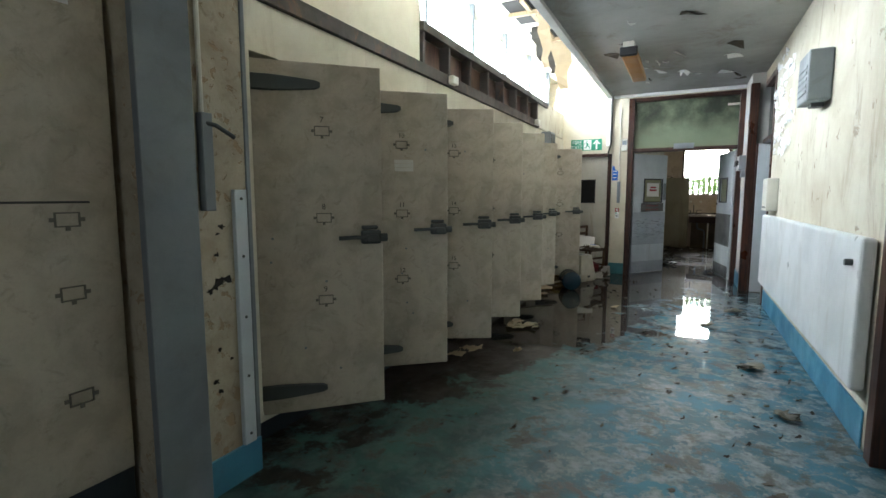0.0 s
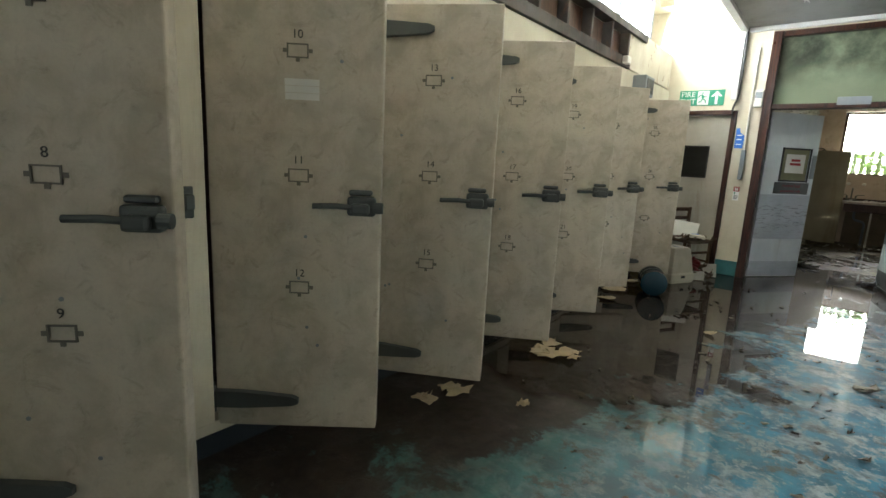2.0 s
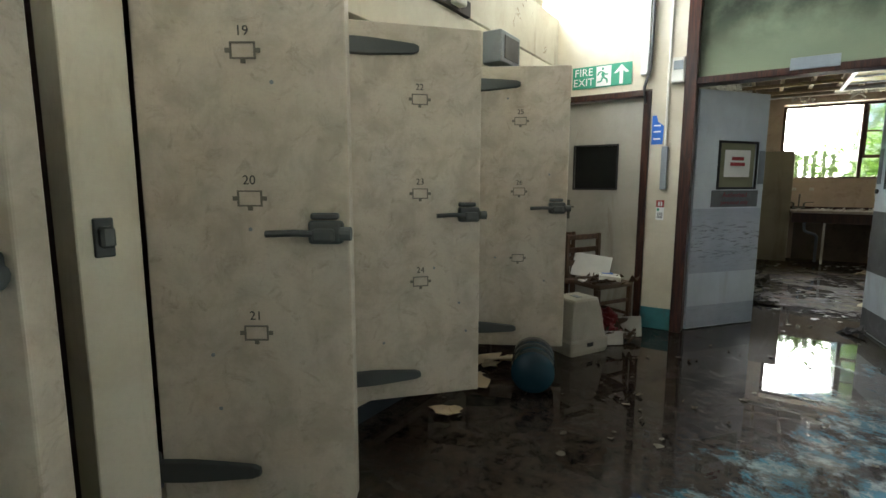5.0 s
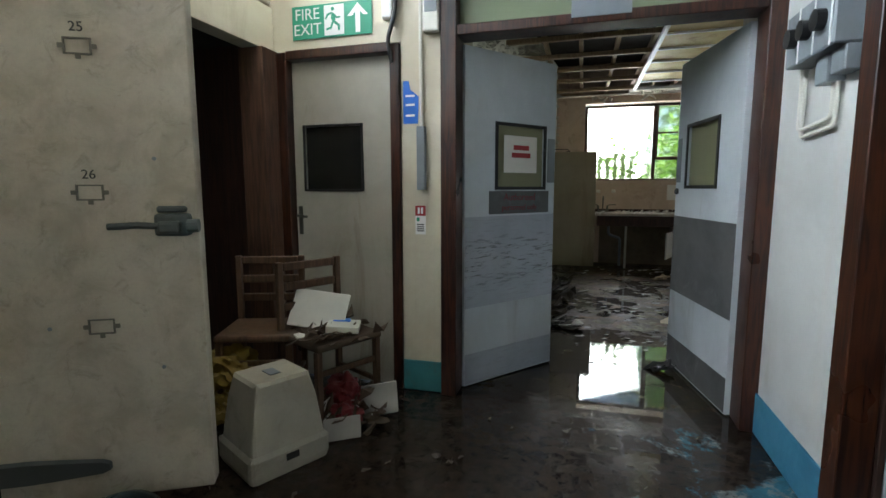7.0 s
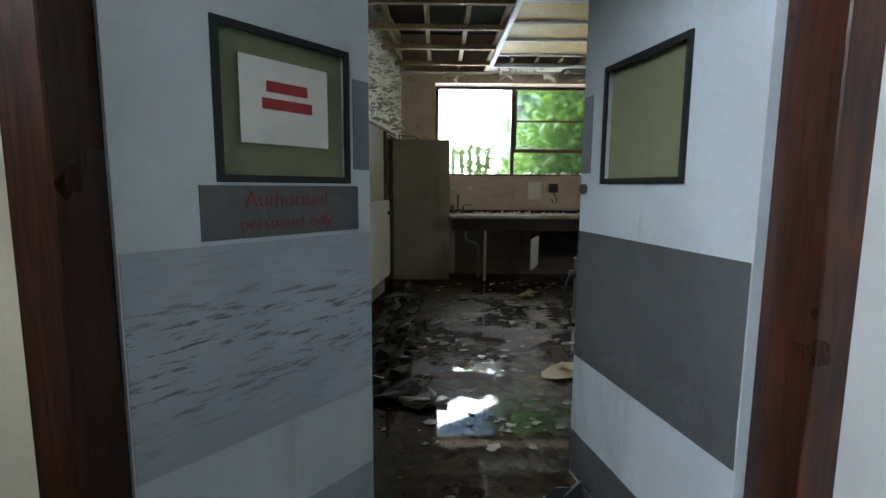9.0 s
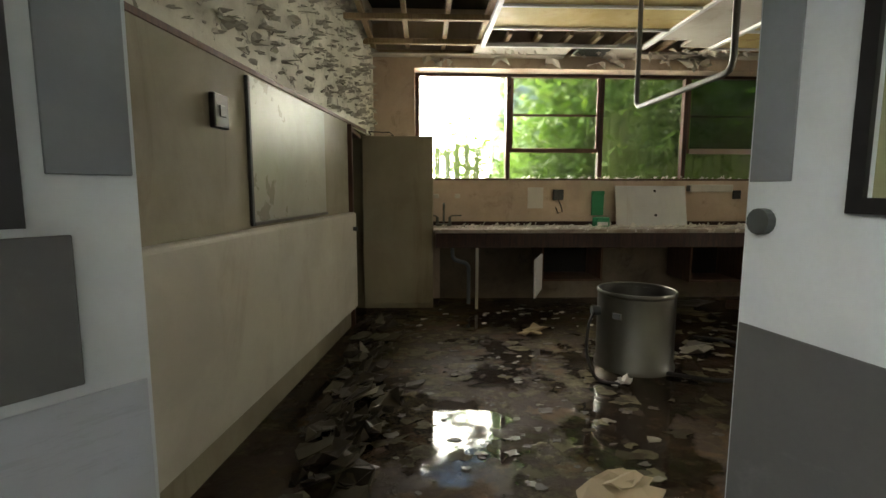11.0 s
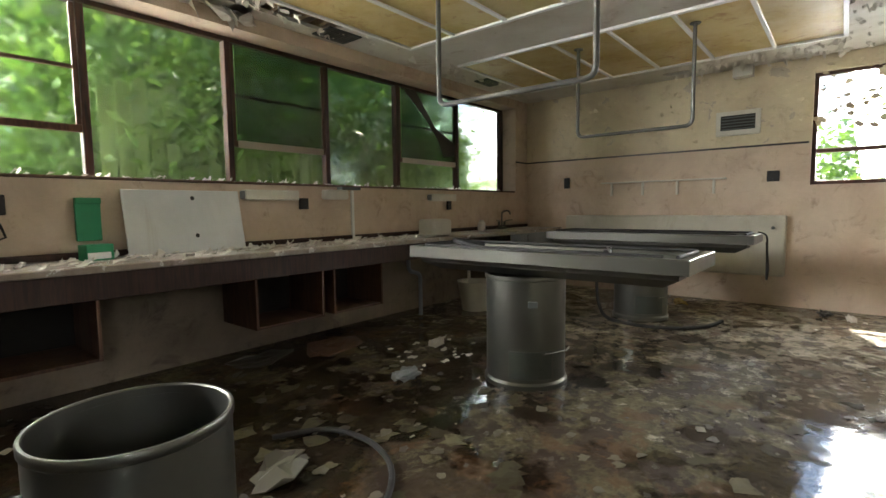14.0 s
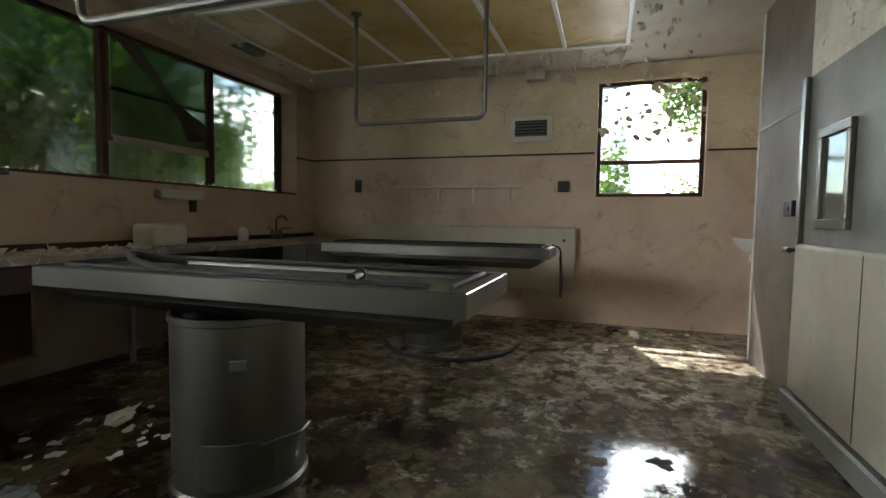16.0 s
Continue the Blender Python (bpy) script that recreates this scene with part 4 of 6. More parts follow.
for k, (a, b) in enumerate(zip(MUL, MUL[1:])):
    pane = part("pane", boxbm(a + 0.024, 0.0, 1.39, b - 0.024, 0.005, 2.564), M_HAZEGLASS, win)
    pane.visible_shadow = False
    if k in (1, 3, 5):
        sash = bmesh.new()
        for z in (1.70, 2.12):
            box(sash, a + 0.026, -0.03, z, b - 0.026, -0.002, z + (0.05 if z < 2 else 0.025), 0.003)
        for x in (a + 0.026, b - 0.056):
            box(sash, x, -0.028, 1.752, x + 0.03, -0.003, 2.555)
        part("sash", sash, M_BROWNWOOD, win)

part("window_film", boxbm(MUL[3] + 0.06, -0.0395, 1.755, MUL[4] - 0.06, -0.0375, 2.555), M_FILM, win, "dark film on the upper pane")
part("window_film", boxbm(MUL[5] + 0.06, -0.0395, 1.755, MUL[6] - 0.06, -0.0375, 2.555), M_FILM, win, "dark film on the upper pane")
for a in (3, 5):
    part("pale_bar", boxbm(MUL[a] + 0.06, -0.052, 1.69, MUL[a + 1] - 0.06, -0.041, 1.752, 0.003), M_FADEDBAR, win, "pale batten across the pane")
torn = bmesh.new()
pts = ((6.66, 2.54), (6.86, 2.54), (7.22, 2.16), (7.60, 1.98), (7.62, 1.84), (7.36, 1.80), (7.30, 1.98), (7.05, 2.22))
torn.faces.new([torn.verts.new((x, -0.045 - 0.02 * (k % 2), z)) for k, (x, z) in enumerate(pts)])
part("torn_blind", torn, M_FLAKEDARK, win, "torn dark blind hanging across the pane")

# east window
we = thing("window_east", pose(EX + 0.08, 0, 0), "dark timber window overgrown with ivy outside", "window")
we["kind"] = "structure"
for a in ((12.022, 1.362, 13.048, 1.40), (12.022, 2.51, 13.048, 2.548), (12.022, 1.40, 12.062, 2.51), (13.008, 1.40, 13.048, 2.51)):
    part("window_frame", boxbm(-0.04, a[0], a[1], 0.04, a[2], a[3], 0.004), M_WOOD, we)
part("glazing_bar", boxbm(-0.03, 12.062, 1.70, 0.03, 13.008, 1.745, 0.003), M_BROWNWOOD, we)
for z0, z1 in ((1.40, 1.70), (1.745, 2.51)):
    pane = part("pane", boxbm(0.0, 12.06, z0 - 0.002, 0.005, 13.01, z1 + 0.002), M_GLASS, we)
    pane.visible_shadow = False

# ---------------------------------------------------------------- worktop and cupboards
wt = thing("worktop", pose(0, 0, 0), "long filthy worktop strewn with paper scraps", "worktop")
part("top", boxbm(1.56, 15.94, 0.815, 9.13, NY - 0.002, 0.855, 0.006), M_WORKTOP, wt)
part("apron", boxbm(1.58, 15.965, 0.66, 6.9, 15.985, 0.813, 0.003), M_DARKWOOD, wt, "dark brown timber apron rail")
part("upstand", boxbm(1.56, NY - 0.022, 0.857, 9.13, NY - 0.003, 0.90, 0.003), M_DARKWOOD, wt)
for x in (2.0, 6.9):
    part("bracket", boxbm(x, 16.0, 0.0, x + 0.03, 16.03, 0.813, 0.003), M_WHITEPLASTIC, wt)

tall = thing("tall_cupboard", pose(0.82, 16.06, 0.0), "tall plain buff cupboard, standing in the corner", "cupboard")
part("carcass", boxbm(0.0, 0.022, 0.0, 0.735, NY - 16.065, 1.81, 0.004), M_CABINET, tall)
part("door", boxbm(0.003, 0.0, 0.05, 0.732, 0.02, 1.805, 0.004), M_CABINET, tall)


def under_unit(x0, x1, z0, label, door=False):
    u = thing("base_cupboard", pose(x0, 15.99, z0), label, "cupboard", "cupboards under the worktop")
    w, h, d, t = x1 - x0, 0.657 - z0, 0.5, 0.018
    part("side_panel", boxbm(0, 0, 0, t, d, h, 0.001), M_BROWNWOOD, u)
    part("side_panel", boxbm(w - t, 0, 0, w, d, h, 0.001), M_BROWNWOOD, u)
    part("shelf", boxbm(t, 0.01, 0, w - t, d - 0.02, t, 0.001), M_BROWNWOOD, u)
    # back coloured near-black for the shade inside the open unit
    part("back_panel", boxbm(t, d - 0.018, t, w - t, d - 0.008, h), M_VOIDSHADE, u)
    if door:
        d = part("door", boxbm(-0.012, -0.50, -0.08, 0.008, -0.012, h - 0.06, 0.003), M_SIGNWHITE, u, "white cupboard door hanging open")
        d.rotation_euler = (0, 0, radians(-21))
    return u


under_unit(2.70, 3.35, 0.30, "brown base cupboard with a white door hanging open", True)
under_unit(4.30, 4.90, 0.28, "open brown base cupboard without a door")
under_unit(5.0, 5.55, 0.28, "open brown base cupboard without a door")

# ---------------------------------------------------------------- autopsy tables
def pedestal(parent, h):
    bm = lathe(bmesh.new(), [(0.275, 0.0), (0.275, 0.03), (0.262, 0.045), (0.262, h - 0.03), (0.27, h - 0.025), (0.27, h), (0.255, h), (0.252, 0.06), (0.0001, 0.055)], 56)
    ped = part("pedestal", bm, M_STEEL, parent, "", True)
    hatch = bmesh.new()
    ring = [[hatch.verts.new((r * math.cos(radians(a)), r * math.sin(radians(a)), z)) for a in range(188, 251, 6)] for r, z in ((0.262, 0.07), (0.266, 0.072), (0.266, 0.248), (0.262, 0.25))]
    for p, q in zip(ring, ring[1:]):
        for k in range(len(p) - 1):
            hatch.faces.new((p[k], p[k + 1], q[k + 1], q[k]))
    part("access_hatch", hatch, M_TABLEBED, parent, "dark access hatch at the pedestal foot", True)
    part("hatch_bar", tube(bmesh.new(), [(-0.16, -0.225, 0.235), (0.02, -0.285, 0.228), (0.10, -0.27, 0.235)], 0.006, 6), M_STEEL, parent)
    return ped


def slab(parent, w, l, z):
    """A tray with sloping underside, raised rim and sunk bed; centred on the pedestal."""
    bm = bmesh.new()
    def ring(dx, dy, zz):
        return [bm.verts.new((sx * (w / 2 - dx), sy * (l / 2 - dy), zz)) for sx, sy in ((-1, -1), (1, -1), (1, 1), (-1, 1))]
    rings = [ring(0.16, 0.16, z - 0.17), ring(0.06, 0.06, z - 0.115), ring(0.055, 0.055, z - 0.085), ring(0.0, 0.0, z - 0.08), ring(0.0, 0.0, z - 0.004), ring(0.004, 0.004, z), ring(0.045, 0.045, z), ring(0.06, 0.06, z - 0.03)]
    for a, b in zip(rings, rings[1:]):
        for k in range(4):
            bm.faces.new((a[k], a[(k + 1) % 4], b[(k + 1) % 4], b[k]))
    bm.faces.new(rings[0][::-1])
    tray = part("tray", bm, M_STEEL, parent, "stainless steel tray with a deep rim")
    part("bed", boxbm(-w / 2 + 0.058, -l / 2 + 0.058, z - 0.045, w / 2 - 0.058, l / 2 - 0.058, z - 0.028), M_TABLEBED, tray, "dark wet table bed")
    lip = bmesh.new()
    tube(lip, rounded([(-w / 2 + 0.07, -l / 2 + 0.07, z + 0.005), (w / 2 - 0.07, -l / 2 + 0.07, z + 0.005), (w / 2 - 0.07, l / 2 - 0.07, z + 0.005), (-w / 2 + 0.07, l / 2 - 0.07, z + 0.005), (-w / 2 + 0.07, -l / 2 + 0.14, z + 0.003)], 0.06), 0.010, 8)
    part("gasket", lip, M_RUBBER, tray)


def autopsy_table(x, y, l0, l1, w, z, label):
    t = thing("autopsy_table", pose(x, y, 0), label, "table", "autopsy tables")
    pedestal(t, z - 0.17)
    mid = (l0 + l1) / 2 - y
    slab(t, w, l1 - l0, z)
    for o in t.children:
        if o.name.startswith("tray"):
            o.location = (0, mid, 0)
    return t


autopsy_table(5.335, 14.37, 13.30, 15.15, 0.60, 0.89, "stainless steel autopsy table on a round pedestal, dirty")
autopsy_table(7.70, 14.36, 13.33, 15.30, 0.60, 0.885, "stainless steel autopsy table on a round pedestal, dirty")
pd = thing("pedestal_base", pose(2.98, 14.33, 0), "open stainless steel drum pedestal without its table", "pedestal")
bm = lathe(bmesh.new(), [(0.275, 0.0), (0.275, 0.03), (0.265, 0.045), (0.265, 0.525), (0.257, 0.525), (0.255, 0.10), (0.0001, 0.10)], 64)
part("drum", bm, M_STEEL, pd, "", True)
part("rim", lathe(bmesh.new(), [(0.256, 0.5255), (0.268, 0.5255), (0.271, 0.53), (0.271, 0.552), (0.268, 0.557), (0.260, 0.557), (0.256, 0.552), (0.256, 0.5255)], 64), M_STEEL, pd, "rolled steel rim", True)
part("seam", boxbm(0.262, -0.012, 0.05, 0.270, 0.012, 0.523, 0.002), M_STEEL, pd)
part("hatch", boxbm(0.255, 0.08, 0.1, 0.272, 0.09, 0.45), M_IRON, pd)

# ---------------------------------------------------------------- hanging rails
def rail(x, y0, y1, z, label):
    r = thing("ceiling_rail", pose(x, (y0 + y1) / 2, CZ2), label, "rail", "hanging rails")
    h = (y1 - y0) / 2
    part("pipe", tube(bmesh.new(), rounded([(0, -h, 0), (0, -h, z - CZ2), (0, h, z - CZ2), (0, h, 0)], 0.07, 6), 0.017, 10), M_PIPE, r, "", True)
    for s in (-h, h):
        part("flange", cylbm((0, s, -0.012), (0, s, 0), 0.045, 16), M_PIPE, r)


for x, y0, y1 in ((3.0, 13.42, 14.53), (5.09, 13.80, 14.90), (7.22, 13.80, 14.86)):
    rail(x, y0, y1, 1.85, "U-shaped grey pipe rail hanging from the ceiling")

# ---------------------------------------------------------------- outdoors
def leaf_stuff(name, rng, count, area, size, material, label, spread=0.33):
    bm_v, bm_f = [], []
    x0, x1, y0, y1, z0, z1 = area
    clumps = [(rng.uniform(x0, x1), rng.uniform(y0, y1), rng.uniform(z0, z1)) for _ in range(max(count // 60, 1))]
    for k in range(count):
        c = clumps[k % len(clumps)]
        p = Vector((rng.gauss(c[0], spread), rng.gauss(c[1], spread), rng.gauss(c[2], spread)))
        if p.z < 0.05:
            continue
        s = size * rng.uniform(0.5, 1.3)
        q = Euler((rng.uniform(-1.2, 1.2), rng.uniform(-1.2, 1.2), rng.uniform(0, 6.28))).to_matrix()
        b = len(bm_v)
        for v in ((0, -1.0, 0), (0.42, -0.2, 0.08), (0, 0, -0.05), (-0.42, -0.2, 0.08), (0, 1.1, -0.1)):
            bm_v.append(p + q @ (Vector(v) * s))
        bm_f += [(b, b + 1, b + 2), (b, b + 2, b + 3), (b + 1, b + 4, b + 2), (b + 2, b + 4, b + 3)]
    me = bpy.data.meshes.new(name)
    me.from_pydata(bm_v, [], bm_f)
    me.materials.append(material)
    return tagged(new(name, me), label, "foliage", "", "stuff")


def leaf_material(name, a, b):
    n = Nodes(name)
    geo = n.t.nodes.new("ShaderNodeNewGeometry")
    col = n.mix(geo.outputs["Random Per Island"], a, b)
    n.set(Base_Color=col, Roughness=0.4)
    tr = n.node("ShaderNodeBsdfTranslucent", Color=n.mix(0.5, col, (0.25, 0.42, 0.05)))
    mx = n.node("ShaderNodeMixShader", Fac=0.35)
    n.t.links.new(n.b.outputs[0], mx.inputs[1])
    n.t.links.new(tr.outputs[0], mx.inputs[2])
    n.t.links.new(mx.outputs[0], n.t.nodes["Material Output"].inputs[0])
    return n.m


M_LEAF = leaf_material("green_leaves", (0.035, 0.09, 0.012), (0.12, 0.22, 0.04))
M_SOIL = plain("soil_and_litter", (0.09, 0.08, 0.05), 0.9)
structure("ground", boxbm(-120, -120, -0.6, 120, 120, -0.2), M_SOIL, "rough ground outside the building", "ground")
rng = random.Random(5)
leaf_stuff("shrubbery", rng, 26000, (3.0, 9.8, 18.1, 20.0, 0.2, 3.4), 0.10, M_LEAF, "dense green shrubbery pressed against the window")
leaf_stuff("hedge", rng, 16000, (3.6, 10.2, 20.6, 22.0, 0.2, 5.2), 0.17, M_LEAF, "tall leafy hedge behind the shrubbery")
# made-up leaf layer overhead, blocks sun and sky from shrubs and panes
leaf_stuff("shade_canopy", rng, 8500, (3.2, 11.0, 18.0, 23.5, 4.0, 6.0), 0.2, M_LEAF, "leaf layer added overhead to shade the shrubbery and windows", 0.5)
leaf_stuff("climber", rng, 2600, (3.4, 9.0, 17.45, 17.62, 1.75, 2.9), 0.07, M_LEAF, "leafy climber hanging over the fence", 0.16)
leaf_stuff("ivy", rng, 3600, (9.75, 9.85, 11.75, 12.35, 2.1, 2.8), 0.032, M_LEAF, "ivy hanging over the window outside", 0.11)
leaf_stuff("low_bush", rng, 1200, (9.9, 10.2, 11.9, 12.3, 1.2, 1.55), 0.034, M_LEAF, "bush below the window outside", 0.16)
leaf_stuff("fern", rng, 1500, (1.4, 3.4, 18.0, 18.3, 0.6, 2.0), 0.08, M_LEAF, "low greenery outside the window", 0.22)
leaf_stuff("palm_fronds", rng, 800, (9.6, 11.2, 18.2, 18.8, 0.6, 1.7), 0.09, M_LEAF, "low greenery outside the window", 0.22)
leaf_stuff("garden_bushes", rng, 5000, (12.5, 15.5, 9.5, 14.0, 0.2, 2.2), 0.10, M_LEAF, "bushes in the garden outside")
fence = thing("garden_fence", pose(3.9, 17.75, -0.2), "algae-green weathered vertical board fence", "fence")
M_FENCE = wood("weathered_fence", (0.17, 0.26, 0.07), (0.09, 0.15, 0.04), 0.8)
for k in range(40):
    part("board", boxbm(k * 0.135, 0, 0.0, k * 0.135 + 0.118, 0.016, 2.46 + 0.14 * ((k * 7) % 5) / 5), M_FENCE, fence)
for k in range(13, 24):
    part("board", boxbm(-k * 0.135, 0, 0.0, -k * 0.135 + 0.085, 0.016, 2.02 + 0.12 * ((k * 5) % 4) / 4), M_FENCE, fence)
part("rail", boxbm(-3.2, 0.018, 0.5, 5.4, 0.05, 0.58), M_FENCE, fence)
part("rail", boxbm(-3.2, 0.018, 1.4, 5.4, 0.05, 1.48), M_FENCE, fence)

# ---------------------------------------------------------------- corridor: right-hand doorways
def doorway(y0, y1, x, h, leaf_x, label, leaf_label):
    f = thing("door_frame", pose(x, y0, 0), label, "door frame")
    f["kind"] = "structure"
    w = y1 - y0
    part("post", boxbm(-0.02, -0.0, 0, 0.13, 0.10, h, 0.004), M_WOOD, f)
    part("post", boxbm(-0.02, w - 0.10, 0, 0.13, w, h, 0.004), M_WOOD, f)
    part("head", boxbm(-0.02, 0.10, h - 0.07, 0.13, w - 0.10, h, 0.004), M_WOOD, f)
    part("transom_bar", boxbm(-0.015, 0.10, 2.04, 0.125, w - 0.10, 2.09, 0.004), M_WOOD, f)
    part("transom_panel", boxbm(0.05, 0.098, 2.088, 0.07, w - 0.098, h - 0.068), M_DARKPANE, f)
    d = thing("side_room_door", pose(leaf_x, y0 + 0.103, 0.008), leaf_label, "door")
    part("leaf", boxbm(0, 0, 0, 0.045, w - 0.206, 2.03, 0.003), M_DOORWHITE, d)
    part("handle", tube(bmesh.new(), [(0, 0.06, 1.0), (-0.04, 0.06, 1.0), (-0.045, 0.16, 0.995)], 0.009, 8), M_STEEL, d)
    part("kick_plate", boxbm(-0.003, 0.01, 0.01, 0.0, w - 0.216, 0.2, 0.001), M_DOORGREY, d)


# doorway in the step of the wall, its door swung back into the side room
dw = thing("door_frame", pose(0, 9.0, 0), "dark red hardwood door frame with a transom", "door frame")
dw["kind"] = "structure"
part("post", boxbm(RX2 - 0.02, 0.895, 0, RX2 + 0.085, 0.998, 2.85, 0.004), M_WOOD, dw)
part("door_stop", boxbm(RX2 + 0.086, 0.88, 0, RX2 + 0.108, 0.98, 2.05, 0.003), M_DARKWOOD, dw)
part("post", boxbm(RX - 0.012, 0.002, 0, RX + 0.13, 0.09, 2.85, 0.004), M_WOOD, dw)
part("head", boxbm(RX - 0.01, 0.09, 2.78, RX + 0.13, 0.894, 2.85, 0.004), M_WOOD, dw)
part("transom_bar", boxbm(RX - 0.008, 0.09, 2.04, RX + 0.125, 0.894, 2.09, 0.004), M_WOOD, dw)
part("transom_panel", boxbm(RX + 0.05, 0.088, 2.088, RX + 0.07, 0.892, 2.782), M_DARKPANE, dw)
sd2 = thing("side_room_door", pose(RX2 + 0.11, 9.92, 0.008), "pale door swung wide open into the side room", "door")
part("leaf", boxbm(0, -0.045, 0, 0.78, 0, 2.03, 0.003), M_DOORWHITE, sd2)
part("handle", tube(bmesh.new(), [(0.71, -0.046, 1.0), (0.71, -0.09, 1.0), (0.60, -0.095, 0.995)], 0.009, 8), M_STEEL, sd2)
doorway(4.15, 5.05, RX, 2.9, RX + 0.055, "dark red hardwood door frame with a transom", "closed pale door in a hardwood frame")

# wall boxes on the corridor's right wall
hb = thing("heater_box", pose(RX, 6.20, 2.02), "grey-white wall-mounted metal box with louvres", "wall box")
part("casing", boxbm(-0.15, 0.18, 0, -0.001, 0.54, 0.36, 0.012, 2), M_GREYMETAL, hb)
for k in range(5):
    part("louvre", boxbm(-0.156, 0.22, 0.06 + k * 0.045, -0.15, 0.50, 0.08 + k * 0.045), M_GREYMETAL, hb)
part("bracket", boxbm(-0.10, 0.3, -0.03, -0.02, 0.4, 0.0), M_IRON, hb)
pb = thing("paper_towel_box", pose(RX, 8.34, 1.17), "small white wall dispenser above the radiator", "dispenser")
part("casing", boxbm(-0.11, 0, 0, -0.001, 0.34, 0.36, 0.012, 2), M_WHITEPLASTIC, pb)
part("slot", boxbm(-0.112, 0.05, 0.03, -0.109, 0.29, 0.05), M_BLACK, pb)

sw = thing("isolator_switches", pose(RX2, 10.0, 1.70), "grey triple isolator switch box with conduit", "switch box")
part("casing", boxbm(-0.10, 0, 0, -0.001, 0.40, 0.20, 0.006), M_GREYMETAL, sw)
for k in range(3):
    part("rotary_switch", cylbm((-0.13, 0.085 + k * 0.115, 0.10), (-0.10, 0.085 + k * 0.115, 0.10), 0.036, 16), M_BLACK, sw)
    part("cover_seam", boxbm(-0.103, 0.018 + k * 0.128, 0.0, -0.1, 0.026 + k * 0.128, 0.2), M_SIGNWHITE, sw)
part("junction_box", boxbm(-0.06, 0.12, -0.10, -0.001, 0.22, -0.002, 0.004), M_GREYMETAL, sw)
part("junction_box", boxbm(-0.06, 0.0, -0.085, -0.001, 0.10, -0.002, 0.004), M_GREYMETAL, sw)
part("conduit", tube(bmesh.new(), rounded([(-0.02, 0.16, -0.10), (-0.02, 0.16, -0.22), (-0.02, 0.44, -0.24), (-0.02, 0.44, 0.25)], 0.03), 0.009, 8), M_WHITEPLASTIC, sw, "white conduit")
part("conduit", tube(bmesh.new(), rounded([(-0.02, 0.13, -0.10), (-0.02, 0.13, -0.25), (-0.02, 0.41, -0.27), (-0.02, 0.41, 0.0)], 0.03), 0.009, 8), M_WHITEPLASTIC, sw, "white conduit")

# corridor ceiling lamp, orange with age
fl = thing("fluorescent_lamp", pose(0.86, 7.75, CZ), "old ceiling lamp with an orange-brown diffuser", "ceiling lamp")
part("body", boxbm(-0.06, 0, -0.06, 0.06, 1.45, -0.001, 0.006), M_WHITEPLASTIC, fl)
part("diffuser", boxbm(-0.085, 0.06, -0.145, 0.085, 1.40, -0.061, 0.02, 2), M_ORANGE, fl, "orange-brown aged plastic diffuser")
part("end_cap", boxbm(-0.09, 0.0, -0.15, 0.09, 0.058, -0.055, 0.01), M_BLACK, fl)
rng = random.Random(11)
for k in range(26):
    bm = bmesh.new()
    y = rng.uniform(4.5, 10.3)
    flake(bm, rng.uniform(0.45, 2.25), y, CZ, rng.uniform(0.03, 0.14), rng, 0.001, 0.002, rng.uniform(0.005, 0.05), "-z", 8)
    solid("ceiling_paint_flake", bm, M_SIGNWHITE if k % 3 else M_FLAKE, "curled paint flake peeling from the ceiling", "paint flake", "peeling ceiling paint")
bm = bmesh.new()
for k in range(80):
    u = rng.random()
    flake(bm, RX - 0.001, rng.uniform(7.9, 8.95), 1.75 + 1.15 * u, rng.uniform(0.015, 0.10), rng, 0.001, 0.002, rng.uniform(0.003, 0.02), "-x", 7)
solid("peeling_wall_paint", bm, M_SIGNWHITE, "ragged white paint peeling off the corridor wall", "paint flakes", "", "stuff")

# broken rooflight lining with hanging scraps
for k, (x, y, l) in enumerate(((0.05, 7.3, 0.55), (-0.12, 7.75, 0.35), (0.02, 8.25, 0.6), (-0.2, 8.6, 0.3))):
    bm = bmesh.new()
    pts = [Vector((x + 0.02 * math.sin(q * 2.1 + k), y + 0.03 * q, LZ - l * q / 6)) for q in range(7)]
    w = 0.09 + 0.03 * (k % 3)
    rowa = [bm.verts.new(p + Vector((-w * (1 - 0.09 * i), 0.01 * (i % 2), 0))) for i, p in enumerate(pts)]
    rowb = [bm.verts.new(p + Vector((w * (1 - 0.12 * i), -0.015 * (i % 3), 0))) for i, p in enumerate(pts)]
    for i in range(6):
        bm.faces.new((rowa[i], rowa[i + 1], rowb[i + 1], rowb[i]))
    g = bmesh.ops.solidify(bm, geom=bm.faces[:], thickness=0.006)
    solid("hanging_lining", bm, M_FLAKEDARK if k % 2 else M_BUFFPAPER, "torn lining hanging from the broken rooflight", "torn lining", "rooflight scraps")
# each hole is a flat near-black sheet, its shade painted on
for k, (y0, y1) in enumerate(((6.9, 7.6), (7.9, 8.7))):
    structure("rooflight_hole", boxbm(-0.3, y0, LZ - 0.006, 0.18, y1, LZ - 0.002), M_VOIDSHADE, "hole in the rooflight lining, its shade a near-black sheet")
    structure("rooflight_batten", boxbm(-0.32, y0 + 0.3, LZ - 0.05, 0.2, y0 + 0.35, LZ - 0.008, 0.003), M_PALEWOOD)
    structure("rooflight_batten", boxbm(-0.1, y0, LZ - 0.03, -0.05, y1, LZ - 0.009, 0.003), M_PALEWOOD)

# pier fittings
for z in (0.22, 0.50, 0.78, 1.06, 1.32):
    structure("trim_screw", cylbm((-0.285, 3.531, z), (-0.282, 3.531, z), 0.007, 8), M_IRON)
